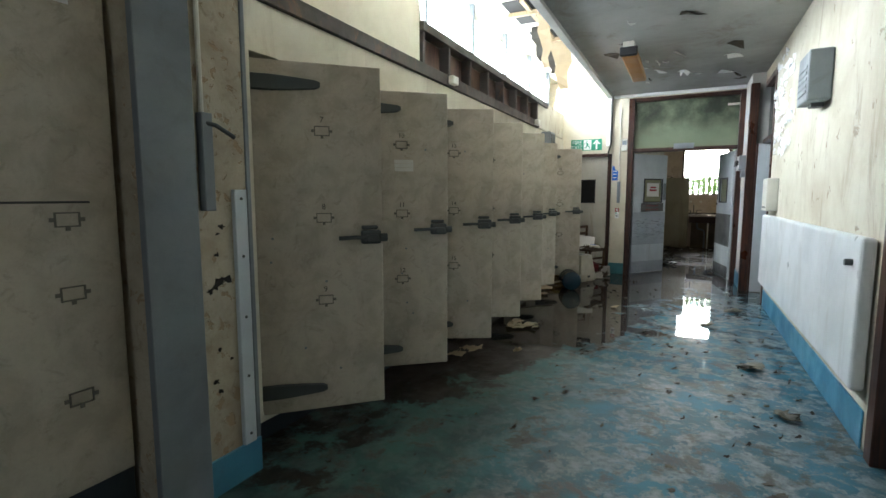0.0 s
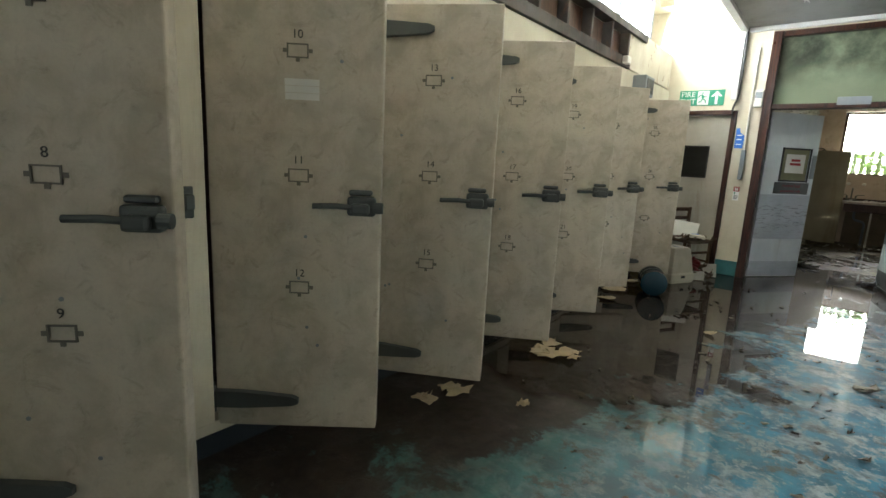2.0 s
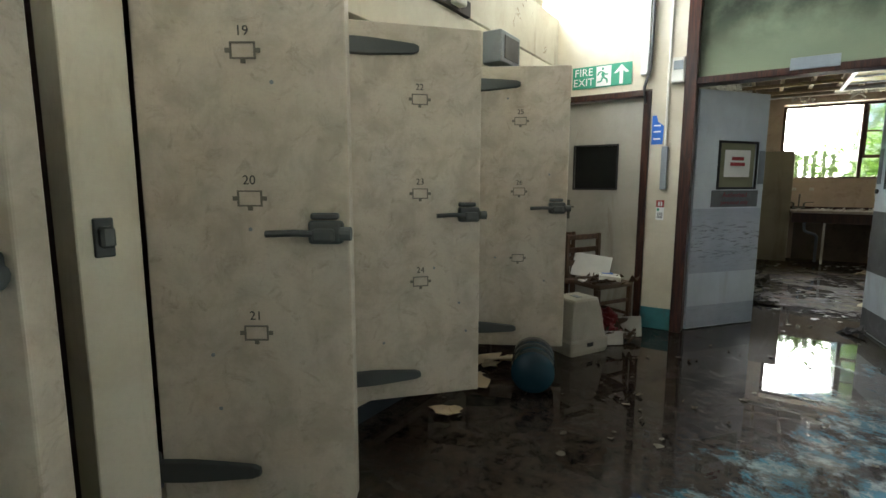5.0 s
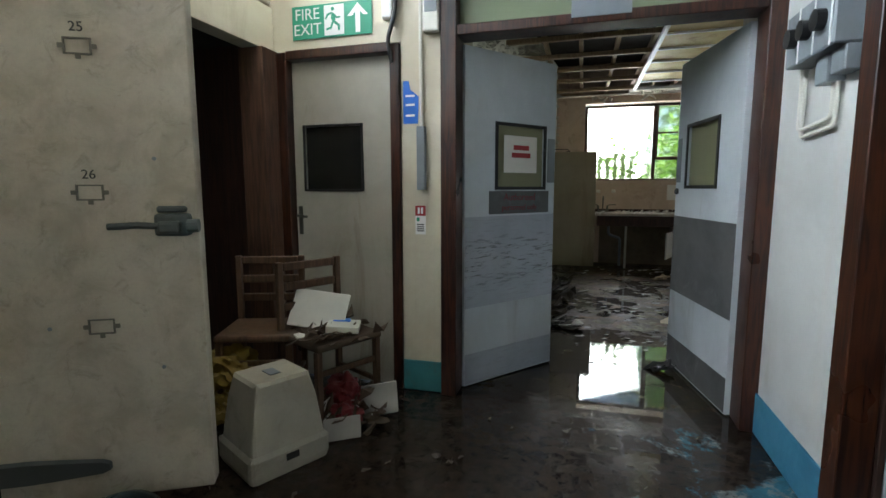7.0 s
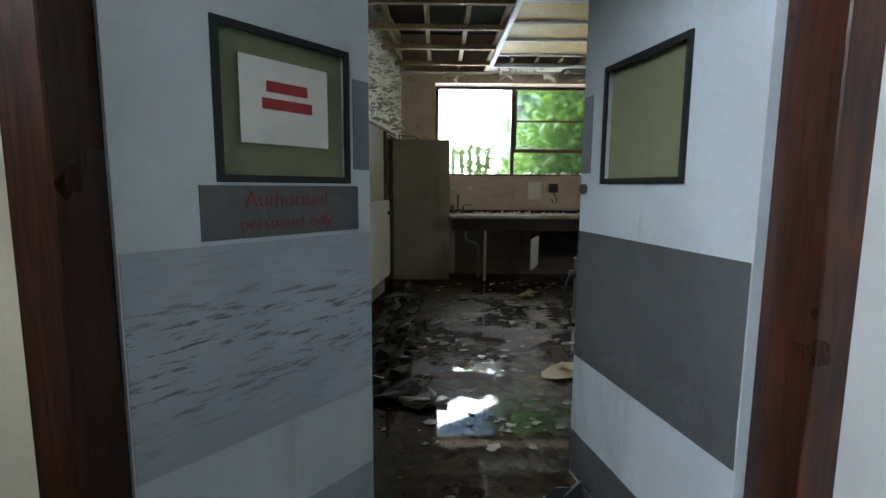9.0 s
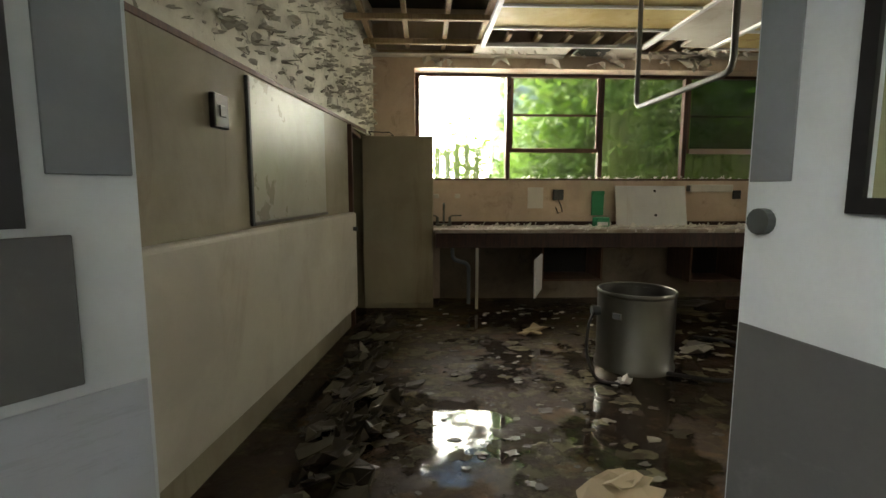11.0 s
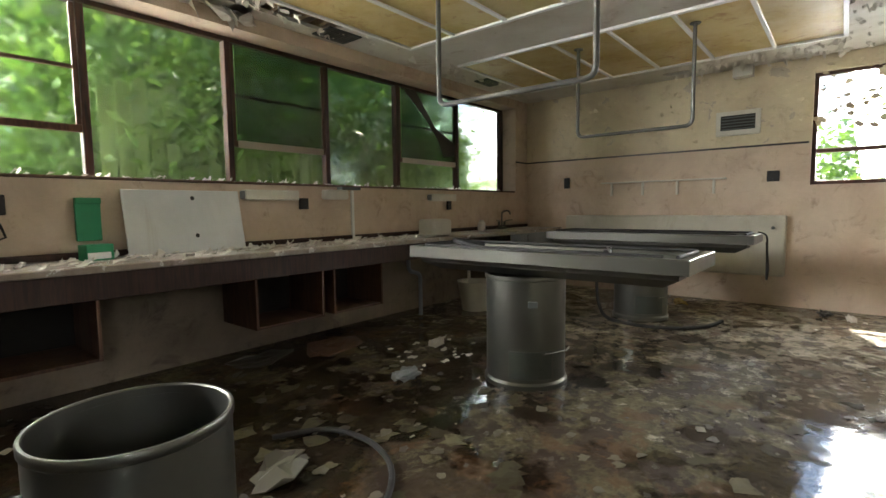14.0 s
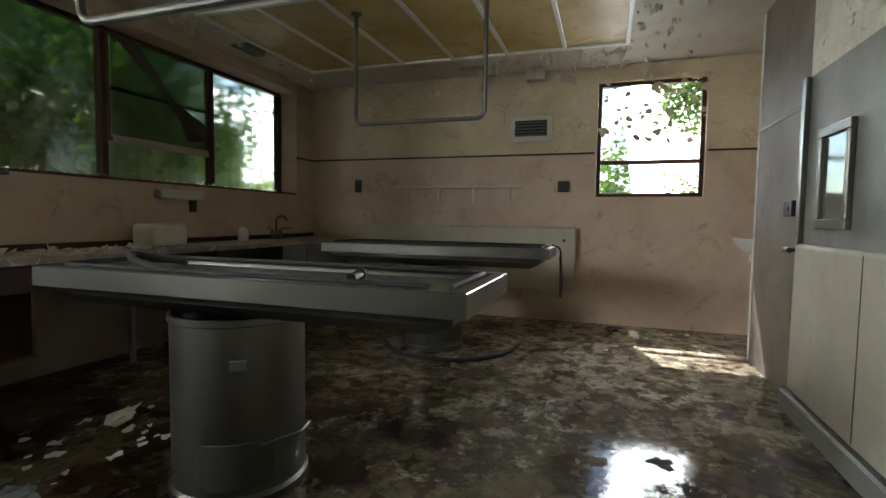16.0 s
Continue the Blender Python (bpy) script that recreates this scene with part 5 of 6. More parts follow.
tr = thing("cable_trunking", pose(-0.305, 3.357, 1.27), "grey steel cable trunking with a bent conduit", "trunking")
part("cover", boxbm(0.0, -0.02, 0, 0.04, 0.03, 0.40, 0.003), M_GREYMETAL, tr)
part("conduit", tube(bmesh.new(), rounded([(0.012, 0.0, 0.40), (0.012, 0.0, 0.85), (0.012, 0.06, 1.1)], 0.05), 0.01, 8), M_WHITEPLASTIC, tr)
part("lever", tube(bmesh.new(), [(0.03, 0.0, 0.36), (0.06, 0.03, 0.35), (0.07, 0.11, 0.31)], 0.009, 8), M_IRON, tr)
# holes are near-black chips on the plaster, depth shade by colour only
for y, z, s in ((3.37, 0.925, 0.022), (3.395, 0.94, 0.03), (3.42, 0.955, 0.034), (3.445, 0.965, 0.03), (3.47, 0.962, 0.026), (3.375, 0.52, 0.02), (3.40, 0.47, 0.018), (3.44, 1.2, 0.022), (3.42, 1.17, 0.012), (3.41, 1.08, 0.016), (3.40, 0.66, 0.014), (3.46, 0.60, 0.012)):
    bm = bmesh.new()
    flake(bm, -0.3105, y, z, s, rng, 0.0005, 0.0015, 0.002, "x", 14, 0.3)
    solid("plaster_hole", bm, M_VOIDSHADE, "hole in the plaster pier, its shade a near-black chip", "hole", "plaster holes")

# fittings beside the double doors
ap = thing("blue_notice", pose(0.39, DY - 0.002, 1.60), "torn bright blue plastic notice", "notice")
bm = bmesh.new()
bm.faces.new([bm.verts.new((x, -0.004, z)) for x, z in ((-0.045, 0), (0.045, 0.0), (0.05, 0.15), (0.0, 0.19), (-0.01, 0.24), (-0.045, 0.24))])
part("sheet", bm, M_BLUE, ap)
for z in (0.04, 0.10, 0.15):
    part("print_bar", boxbm(-0.03, -0.0055, z, 0.025, -0.0042, z + 0.012), M_SIGNWHITE, ap)
tk = thing("cable_trunking", pose(0.46, DY - 0.002, 1.22), "grey steel cable trunking on the pier by the doors", "trunking")
part("cover", boxbm(-0.024, -0.04, 0, 0.024, 0, 0.36, 0.003), M_GREYMETAL, tk)
part("conduit", tube(bmesh.new(), [(0.0, -0.014, 0.36), (-0.004, -0.014, 0.8), (0.0, -0.014, 1.55)], 0.011, 8), M_WHITEPLASTIC, tk)
fa = thing("fire_notice", pose(0.445, DY - 0.002, 0.96), "small red and white fire action label", "label")
part("card", boxbm(-0.032, -0.002, 0, 0.032, 0, 0.17), M_SIGNWHITE, fa)
part("red_panel", boxbm(-0.032, -0.0035, 0.11, 0.032, -0.0022, 0.17), M_RED, fa)
part("pictogram", boxbm(-0.016, -0.0045, 0.122, -0.004, -0.0036, 0.158), M_SIGNWHITE, fa)
part("pictogram", boxbm(0.004, -0.0045, 0.122, 0.016, -0.0036, 0.158), M_SIGNWHITE, fa)
part("print_bar", boxbm(-0.024, -0.0035, 0.078, -0.006, -0.0022, 0.10), M_SIGNGREEN, fa)
for z in (0.018, 0.030, 0.042, 0.056):
    part("print_bar", boxbm(-0.022, -0.0032, z, 0.022, -0.0022, z + 0.006), M_INK, fa)
sn = thing("sounder_box", pose(0.535, DY - 0.002, 2.085), "off-white plastic alarm box", "alarm")
part("casing", boxbm(-0.055, -0.06, 0, 0.042, 0, 0.20, 0.012, 2), M_WHITEPLASTIC, sn)
part("grille", boxbm(-0.04, -0.064, 0.10, 0.03, -0.06, 0.17), M_GREYMETAL, sn)
pv = thing("vent_pipe", pose(0.27, DY - 0.03, 2.06), "white drop pipe ending in a black cable", "pipe")
part("pipe", boxbm(-0.035, -0.02, 0.12, 0.03, 0.026, 0.93, 0.01, 2), M_SIGNWHITE, pv)
part("cable", tube(bmesh.new(), rounded([(0.045, -0.01, 0.93), (0.05, -0.01, 0.4), (0.045, -0.01, 0.15), (0.0, -0.02, 0.0), (0.02, -0.01, -0.12)], 0.04), 0.012, 8), M_BLACK, pv)
ht = thing("control_box", pose(FX + 0.0, 9.30, 2.085), "grey switchgear box with a dark face on the cold-store top", "control box")
part("casing", boxbm(-0.1, 0, 0, 0.14, 0.30, 0.21, 0.006), M_GREYMETAL, ht)
part("face", boxbm(0.141, 0.05, 0.03, 0.145, 0.27, 0.18), M_BLACK, ht)
for y in (6.05, 8.85):
    lb = thing("small_lamp", pose(FX + 0.02, y, 2.34), "small white bulkhead lamp on the beam", "lamp", "beam lamps")
    part("casing", boxbm(0, 0, 0, 0.06, 0.11, 0.075, 0.012, 2), M_WHITEPLASTIC, lb)

# ---------------------------------------------------------------- corner with the chairs
def chair(m, label, seat_mat):
    c = thing("wooden_chair", m, label, "chair", "chairs by the side door")
    for x, y, h in ((-0.18, -0.18, 0.43), (0.18, -0.18, 0.43), (-0.18, 0.18, 0.84), (0.18, 0.18, 0.84)):
        part("leg", boxbm(x - 0.017, y - 0.017, 0, x + 0.017, y + 0.017, h, 0.004), M_CHAIRWOOD, c)
    part("seat", boxbm(-0.2, -0.21, 0.43, 0.2, 0.165, 0.47, 0.014, 2), seat_mat, c, "rotten padded seat")
    for z in (0.57, 0.68, 0.79):
        part("back_slat", boxbm(-0.163, 0.17, z, 0.163, 0.19, z + 0.045, 0.005), M_CHAIRWOOD, c)
    for x in (-0.18, 0.18):
        part("stretcher", boxbm(x - 0.01, -0.163, 0.18, x + 0.01, 0.163, 0.205, 0.003), M_CHAIRWOOD, c)
    part("stretcher", boxbm(-0.163, -0.19, 0.3, 0.163, -0.172, 0.33, 0.003), M_CHAIRWOOD, c)
    return c


chair(pose(0.06, 10.33, 0.0, 0, 0, 62), "brown wooden chair piled with papers and rubbish", M_ROTTEN)
chair(pose(-0.34, 10.32, 0.0, 0, 0, 20), "brown wooden ladder-back chair with a worn seat", M_CHAIRWOOD)

mon = thing("old_monitor", pose(0.03, 9.86, 0.0, 0, 0, -28), "dusty beige computer monitor standing face down on the floor", "monitor")
bm = bmesh.new()
prof = [(0.16, 0.18, 0.0), (0.168, 0.19, 0.03), (0.168, 0.19, 0.10), (0.155, 0.175, 0.12), (0.13, 0.145, 0.30), (0.118, 0.13, 0.395), (0.108, 0.12, 0.41)]
rings = [[bm.verts.new((sx * a, sy * b, z)) for sx, sy in ((-1, -1), (1, -1), (1, 1), (-1, 1))] for a, b, z in prof]
for a, b in zip(rings, rings[1:]):
    for k in range(4):
        bm.faces.new((a[k], a[(k + 1) % 4], b[(k + 1) % 4], b[k]))
bm.faces.new(rings[0][::-1])
bm.faces.new(rings[-1])
bmesh.ops.bevel(bm, geom=[e for e in bm.edges if abs(e.verts[0].co.z - e.verts[1].co.z) > 0.02], offset=0.02, segments=2, affect="EDGES", profile=0.5)
part("shell", bm, M_BEIGE, mon)
part("label_plate", boxbm(-0.03, -0.03, 0.411, 0.05, 0.02, 0.414), M_GREYMETAL, mon)
part("side_vent", boxbm(0.166, -0.03, 0.06, 0.171, 0.03, 0.09), M_BLACK, mon)

bag = [(-0.42, 10.14, 0.27, 0.13, M_YELLOW, "crumpled yellow plastic bag"), (-0.38, 10.08, 0.09, 0.11, M_YELLOW, "crumpled yellow plastic bag"), (0.15, 10.33, 0.14, 0.10, M_REDBAG, "crumpled red plastic bag under the chair"), (0.22, 10.20, 0.07, 0.075, M_REDBAG, "crumpled red plastic bag under the chair")]
for x, y, z, r, ma, lb in bag:
    bm = bmesh.new()
    bmesh.ops.create_icosphere(bm, subdivisions=4, radius=1)
    for v in bm.verts:
        d = 1 + 0.5 * noise.noise(v.co * 1.7 + Vector((x * 9, y * 5, 0))) + 0.3 * noise.noise(v.co * 4.5 + Vector((y * 3, x * 7, 0)))
        v.co = Vector((v.co.x * r * d, v.co.y * r * d * 0.9, max(v.co.z * r * 0.8 * d, -z + 0.001) ))
    o = solid("plastic_bag", bm, ma, lb, "bag", "bags by the chairs", "", True)
    o.location = (x, y, z)
for k, (x, y, z, rx, ry, rz, w, h, ma, lb) in enumerate((
        (0.0, 10.34, 0.575, 60, 6, 8, 0.31, 0.21, M_PAPER, "white open card folder leaning on the chair back"),
        (0.16, 10.31, 0.492, 3, 4, 20, 0.17, 0.13, M_WHITEPLASTIC, "white plastic gadget on the chair seat"),
        (0.02, 10.22, 0.478, 2, -3, 50, 0.16, 0.08, M_PAPER, "crumpled white paper on the chair seat"),
        (0.33, 10.38, 0.09, 80, 0, 40, 0.20, 0.17, M_CARTON, "white cardboard carton lying on the floor"),
        (0.26, 10.08, 0.06, 82, 0, 35, 0.18, 0.11, M_CARTON, "white cardboard carton lying on the floor"))):
    bm = boxbm(-w / 2, -h / 2, -0.006, w / 2, h / 2, 0.006 if k != 1 else 0.03, 0.003)
    o = solid("paper_item" if k in (0, 2) else ("plastic_gadget" if k == 1 else "carton"), bm, ma, lb, "paper" if k in (0, 2) else ("gadget" if k == 1 else "box"))
    o.matrix_basis = pose(x, y, z, rx, ry, rz)
bm = bmesh.new()
for k in range(60):
    flake(bm, 0.08 + rng.gauss(0, 0.12), 10.32 + rng.gauss(0, 0.1), 0.472, rng.uniform(0.03, 0.07), rng, 0.002, 0.004, rng.uniform(0.005, 0.03))
solid("sodden_papers", bm, M_ROTTEN, "rotten brown papers heaped on the chair", "papers", "", "stuff")
for ma, lb, cnt in ((M_ROTTEN, "rotten brown rubbish under the chair", 90), (M_PAPER, "torn white papers under the chair", 22)):
    bm = bmesh.new()
    for k in range(cnt):
        flake(bm, 0.14 + rng.gauss(0, 0.11), 10.27 + rng.gauss(0, 0.1), 0.001 + abs(rng.gauss(0, 0.05)), rng.uniform(0.02, 0.07), rng, 0.002, 0.003, rng.uniform(0.01, 0.05))
    solid("rubbish_heap", bm, ma, lb, "rubbish", "", "stuff")

bot = thing("water_bottle", pose(0.03, 9.05, 0.135, 0, 90, 112), "large blue water-cooler bottle lying in the water", "bottle")
prof = [(0.0001, -0.19), (0.10, -0.19), (0.13, -0.175), (0.135, -0.12), (0.128, -0.10), (0.135, -0.08), (0.135, -0.01), (0.128, 0.01), (0.135, 0.03), (0.135, 0.11), (0.11, 0.16), (0.05, 0.20), (0.028, 0.215), (0.028, 0.25), (0.0001, 0.25)]
part("body", lathe(bmesh.new(), prof, 32), M_BOTTLE, bot, "", True)

bl = thing("blue_pack", pose(0.13, 10.35, 0.486, 0, 0, 25), "small crumpled blue packet on the chair seat", "packet")
part("wrap", boxbm(-0.05, -0.03, 0, 0.05, 0.03, 0.045, 0.012, 2), M_BLUE, bl)

# floor debris in the corridor
def debris(name, rng, spots, sizes, material, label, tilt=(0.002, 0.012), thick=0.002, ragged=0.4):
    bm = bmesh.new()
    for x0, x1, y0, y1, n in spots:
        for k in range(n):
            flake(bm, rng.uniform(x0, x1), rng.uniform(y0, y1), 0.0005, rng.uniform(*sizes), rng, 0.0006, thick, rng.uniform(*tilt), "z", rng.randint(8, 14), ragged)
    return solid(name, bm, material, label, "debris", "", "stuff")


debris("paint_chips", rng, [(0.4, 2.3, 2.6, 9.5, 110), (-0.3, 2.2, 9.5, 10.7, 14)], (0.006, 0.035), M_FLAKE, "pale paint chips scattered on the wet floor")
debris("leaf_litter", rng, [(-0.4, 2.3, 3.6, 10.6, 130)], (0.005, 0.022), M_FLAKEDARK, "dark sodden litter on the corridor floor")
for x, y, s in ((0.02, 6.66, 0.14), (0.14, 6.75, 0.12), (-0.05, 6.85, 0.10), (-0.17, 5.6, 0.09), (-0.12, 5.76, 0.11), (0.26, 5.89, 0.05), (0.79, 8.01, 0.06), (-0.3, 8.85, 0.15), (-0.4, 9.2, 0.17), (-0.26, 9.33, 0.13), (-0.2, 8.4, 0.1), (1.95, 4.4, 0.07), (2.1, 5.4, 0.09), (2.0, 6.3, 0.1), (1.75, 7.6, 0.08), (2.05, 8.4, 0.1)):
    bm = bmesh.new()
    for q in range(4):
        flake(bm, rng.uniform(-0.4, 0.4) * s, rng.uniform(-0.4, 0.4) * s, 0.001 + 0.004 * q, s * rng.uniform(0.5, 1.0), rng, 0.002, 0.003, 0.012, "z", 11)
    o = solid("fallen_plaster", bm, M_BUFFPAPER if x < 1 else M_FLAKE, "broken pale plasterboard scrap lying on the wet floor", "plaster scrap", "corridor plaster scraps")
    o.location = (x, y, 0)

# ---------------------------------------------------------------- room: ceiling fittings
for x0, x1 in BANDS:
    cl = thing("luminous_ceiling_panel", pose(x0, BY0, CZ2), "yellow stained light diffusers in white bars", "ceiling light", "luminous ceiling panels")
    n, W, D = 6, x1 - x0, BY1 - BY0
    for k in range(n + 1):
        y = k * D / n
        part("bar", boxbm(0.0, y - 0.018, -0.022, W, y + 0.018, 0.012, 0.003), M_SIGNWHITE, cl)
    for xx in (0.0, W):
        part("bar", boxbm(xx - 0.022, -0.018, -0.024, xx + 0.022, D + 0.018, 0.012, 0.003), M_SIGNWHITE, cl)
    for k in range(n):
        if x0 < 3 and k == n - 1:
            continue
        part("diffuser", boxbm(0.02, k * D / n + 0.016, -0.004, W - 0.02, (k + 1) * D / n - 0.016, 0.002), M_DIFFUSER, cl)
for x, y, w, d in ((7.5, 16.15, 0.34, 0.2), (5.2, 16.2, 0.36, 0.26), (3.05, 16.15, 0.36, 0.26)):
    v = thing("ceiling_vent", pose(x, y, CZ2), "dark grey square ceiling vent grille", "vent", "ceiling vents")
    part("frame", boxbm(0, 0, -0.014, w, d, -0.001, 0.003), M_IRON, v)
    for k in range(6):
        part("slat", boxbm(0.02, 0.02 + k * (d - 0.04) / 6, -0.02, w - 0.02, 0.032 + k * (d - 0.04) / 6, -0.0145), M_PIPE, v)
bm = bmesh.new()
for k in range(420):
    x, y = rng.uniform(2.1, 9.05), rng.choice((rng.uniform(12.2, 12.78), rng.uniform(16.1, 16.5), rng.uniform(12.78, 14.4)))
    if y > 12.78 and y < 16 and x < 8.5:
        x = rng.uniform(8.5, 9.1)
    flake(bm, x, y, CZ2, rng.uniform(0.012, 0.06), rng, 0.001, 0.002, rng.uniform(0.002, 0.03), "-z", 7)
solid("peeling_ceiling_paint", bm, M_CEIL2, "curling white paint peeling from the ceiling", "paint flakes", "", "stuff")
bm = bmesh.new()
for k in range(500):
    flake(bm, EX - 0.001, rng.uniform(11.6, 16.5), rng.uniform(1.9, 2.7) if k % 3 else rng.uniform(2.4, 2.7), rng.uniform(0.01, 0.06), rng, 0.001, 0.0015, rng.uniform(0.001, 0.012), "-x", 7)
solid("peeling_wall_paint", bm, M_BUFF, "yellowed paint flaking from the upper wall", "paint flakes", "", "stuff")
bm = bmesh.new()
for k in range(900):
    flake(bm, WX - 0.012, rng.uniform(11.65, 16.5), rng.uniform(1.9, 3.1), rng.uniform(0.008, 0.04), rng, 0.001, 0.002, rng.uniform(0.003, 0.04), "x", 7)
west_peel = solid("peeling_mould", bm, M_PEEL, "mottled paint peeling off the damp wall", "paint flakes", "", "stuff")
bm = bmesh.new()
for k in range(250):
    flake(bm, rng.uniform(2.5, 6.7), SY - 0.012, rng.uniform(2.0, 2.7), rng.uniform(0.008, 0.04), rng, 0.001, 0.002, rng.uniform(0.003, 0.03), "y", 7)
solid("peeling_mould", bm, M_PEEL, "mottled paint peeling off the damp wall", "paint flakes", "", "stuff")
for k in range(14):
    bm = bmesh.new()
    flake(bm, 0, 0, 0, rng.uniform(0.06, 0.16), rng, 0.001, 0.003, 0.05, "-z", 9)
    o = solid("hanging_plaster", bm, M_CEIL2, "ragged plasterboard edge hanging over the window", "plaster scrap", "hanging plaster")
    o.location = (rng.uniform(1.2, 4.6), 16.5, CZ2 - 0.012)

# west wall fittings
wb = thing("whiteboard", pose(WX, 13.50, 1.09), "grimy glossy whiteboard screwed to the wall", "whiteboard")
part("board", boxbm(0.001, 0, 0, 0.012, 1.20, 0.735, 0.002), M_BOARD, wb)
part("frame", boxbm(0.001, -0.025, -0.02, 0.02, -0.001, 0.73, 0.003), M_IRON, wb)
part("frame", boxbm(0.001, 0.0, -0.02, 0.02, 1.22, -0.001, 0.003), M_STEEL, wb)


def socket_box(m, w, h, label):
    s = thing("wall_socket", m, label, "socket", "wall sockets")
    part("plate", boxbm(0.001, -w / 2, -h / 2, 0.03, w / 2, h / 2, 0.005), M_BLACK, s)
    part("switch", boxbm(0.03, -w / 5, -h / 6, 0.036, w / 5, h / 6, 0.002), M_BLACK, s)
    return s


west_socket = socket_box(pose(WX, 13.2, 1.60), 0.12, 0.15, "black wall socket on the boarded wall")
socket_box(pose(EX, 15.87, 1.49, 0, 0, 180), 0.08, 0.15, "black wall socket on the stained wall")
socket_box(pose(EX, 13.38, 1.47, 0, 0, 180), 0.12, 0.12, "black wall socket on the stained wall")
s1 = socket_box(pose(3.0, NY, 1.205, 0, 0, -90), 0.12, 0.12, "black wall socket with a dangling plug")
part("cable", tube(bmesh.new(), [(0.02, 0.0, -0.06), (0.03, 0.03, -0.12), (0.03, 0.05, -0.19), (0.03, 0.0, -0.21), (0.03, -0.03, -0.14)], 0.007, 8), M_RUBBER, s1)
socket_box(pose(5.10, NY, 1.21, 0, 0, -90), 0.09, 0.10, "black wall socket under the window")
socket_box(pose(7.2, NY, 1.21, 0, 0, -90), 0.07, 0.15, "black wall socket under the window")
socket_box(pose(7.33, SY - 0.02, 1.2, 0, 0, 90), 0.15, 0.1, "dull brown wall socket on the column")
structure("trim_niche_post", boxbm(WX - 0.1, 15.38, 0, WX + 0.03, 15.438, 1.835, 0.004), M_BROWNWOOD, "dark timber door post")
structure("trim_niche_head", boxbm(WX - 0.1, 15.44, 1.78, WX + 0.02, 16.098, 1.82, 0.004), M_BROWNWOOD)
ww = thing("wire_rack", pose(0.78, 16.05, 1.812), "bent black wire rack lying on the cupboard top", "wire rack")
part("wire", tube(bmesh.new(), [(0.13, 0.1, 0.012), (0.1, 0.14, 0.05), (0.32, 0.13, 0.045), (0.36, 0.16, 0.012), (0.3, 0.2, 0.012)], 0.006, 6), M_RUBBER, ww)

# hatch in the near wall
ha = thing("serving_hatch", pose(6.84, SY, 1.08), "small steel-framed glass hatch", "hatch")
for a in ((-0.36, 0, 0, 0.05), (-0.36, 0.48, 0, 0.53), (-0.36, 0.05, -0.32, 0.48), (-0.04, 0.05, 0, 0.48)):
    part("frame", boxbm(a[0], 0.001, a[1], a[2], 0.03, a[3], 0.004), M_STEEL, ha)
part("pane", boxbm(-0.322, 0.004, 0.048, -0.038, 0.012, 0.482), M_MIRROR, ha)
kn = thing("door_knob", pose(7.05, SY + 0.03, 0.95), "small black knob on the metal edge", "knob")
part("stem", cylbm((0, 0, 0), (0, 0.05, 0), 0.012, 10), M_BLACK, kn)
part("grip", cylbm((-0.05, 0.055, 0), (0.03, 0.055, 0), 0.016, 12), M_BLACK, kn)

sl = thing("switch_recess", pose(6.15, SY, 1.42), "broken-out switch recess with a rust run below", "recess")
# thin near-black plate imitates the recess's shade
part("hole", boxbm(-0.055, 0.001, 0, 0.055, 0.004, 0.19, 0.001), M_VOIDSHADE, sl)
part("rust_run", boxbm(-0.03, 0.0008, -0.32, 0.02, 0.0022, -0.001), M_BROWNWOOD, sl)
structure("baseboard", boxbm(2.6, SY + 0.001, 0, 7.06, SY + 0.085, 0.125, 0.012), M_GREYPANEL, "pale coved skirting with a wet foot")
for x in (3.4, 4.8, 6.18):
    structure("trim_panel_seam", boxbm(x - 0.004, SY + 0.0702, 0.16, x + 0.004, SY + 0.0715, 0.975), M_BROWNWOOD)

# east wall fittings
ve = thing("wall_vent", pose(EX, 13.52, 1.96), "white-framed louvred wall vent", "vent")
part("frame", boxbm(-0.03, 0, 0, -0.001, 0.45, 0.28, 0.006), M_WHITEPLASTIC, ve)
# near-black plate imitates the shade behind the slats
part("recess", boxbm(-0.034, 0.05, 0.06, -0.0305, 0.40, 0.23), M_VOIDSHADE, ve)
for k in range(5):
    part("slat", boxbm(-0.042, 0.05, 0.065 + k * 0.034, -0.0345, 0.40, 0.078 + k * 0.034), M_IRON, ve)
sh = thing("wall_shelf", pose(EX, 13.84, 1.46), "thin white wall shelf on small brackets", "shelf")
part("board", boxbm(-0.09, 0, 0, -0.001, 1.5, 0.016, 0.003), M_WHITEPLASTIC, sh)
for y in (0.12, 0.53, 0.95, 1.36):
    part("bracket", boxbm(-0.03, y, -0.17, -0.001, y + 0.025, -0.001, 0.002), M_WHITEPLASTIC, sh)
sk = thing("hand_basin", pose(8.95, 11.55, 0.82), "white ceramic hand basin in the alcove", "basin")
bm = lathe(bmesh.new(), [(0.0001, 0.0), (0.12, 0.0), (0.2, 0.06), (0.23, 0.13), (0.245, 0.14), (0.22, 0.135), (0.18, 0.07), (0.0001, 0.03)], 28)
part("bowl", bm, M_SIGNWHITE, sk, "", True)
part("bracket", boxbm(0.0, -0.05, -0.1, 0.183, 0.05, -0.001, 0.004), M_SIGNWHITE, sk)
pw = thing("ceiling_box", pose(EX - 0.05, 13.6, CZ2 - 0.12), "small white junction box under the ceiling", "junction box")
part("casing", boxbm(-0.08, 0, 0, 0.045, 0.2, 0.119, 0.006), M_WHITEPLASTIC, pw)

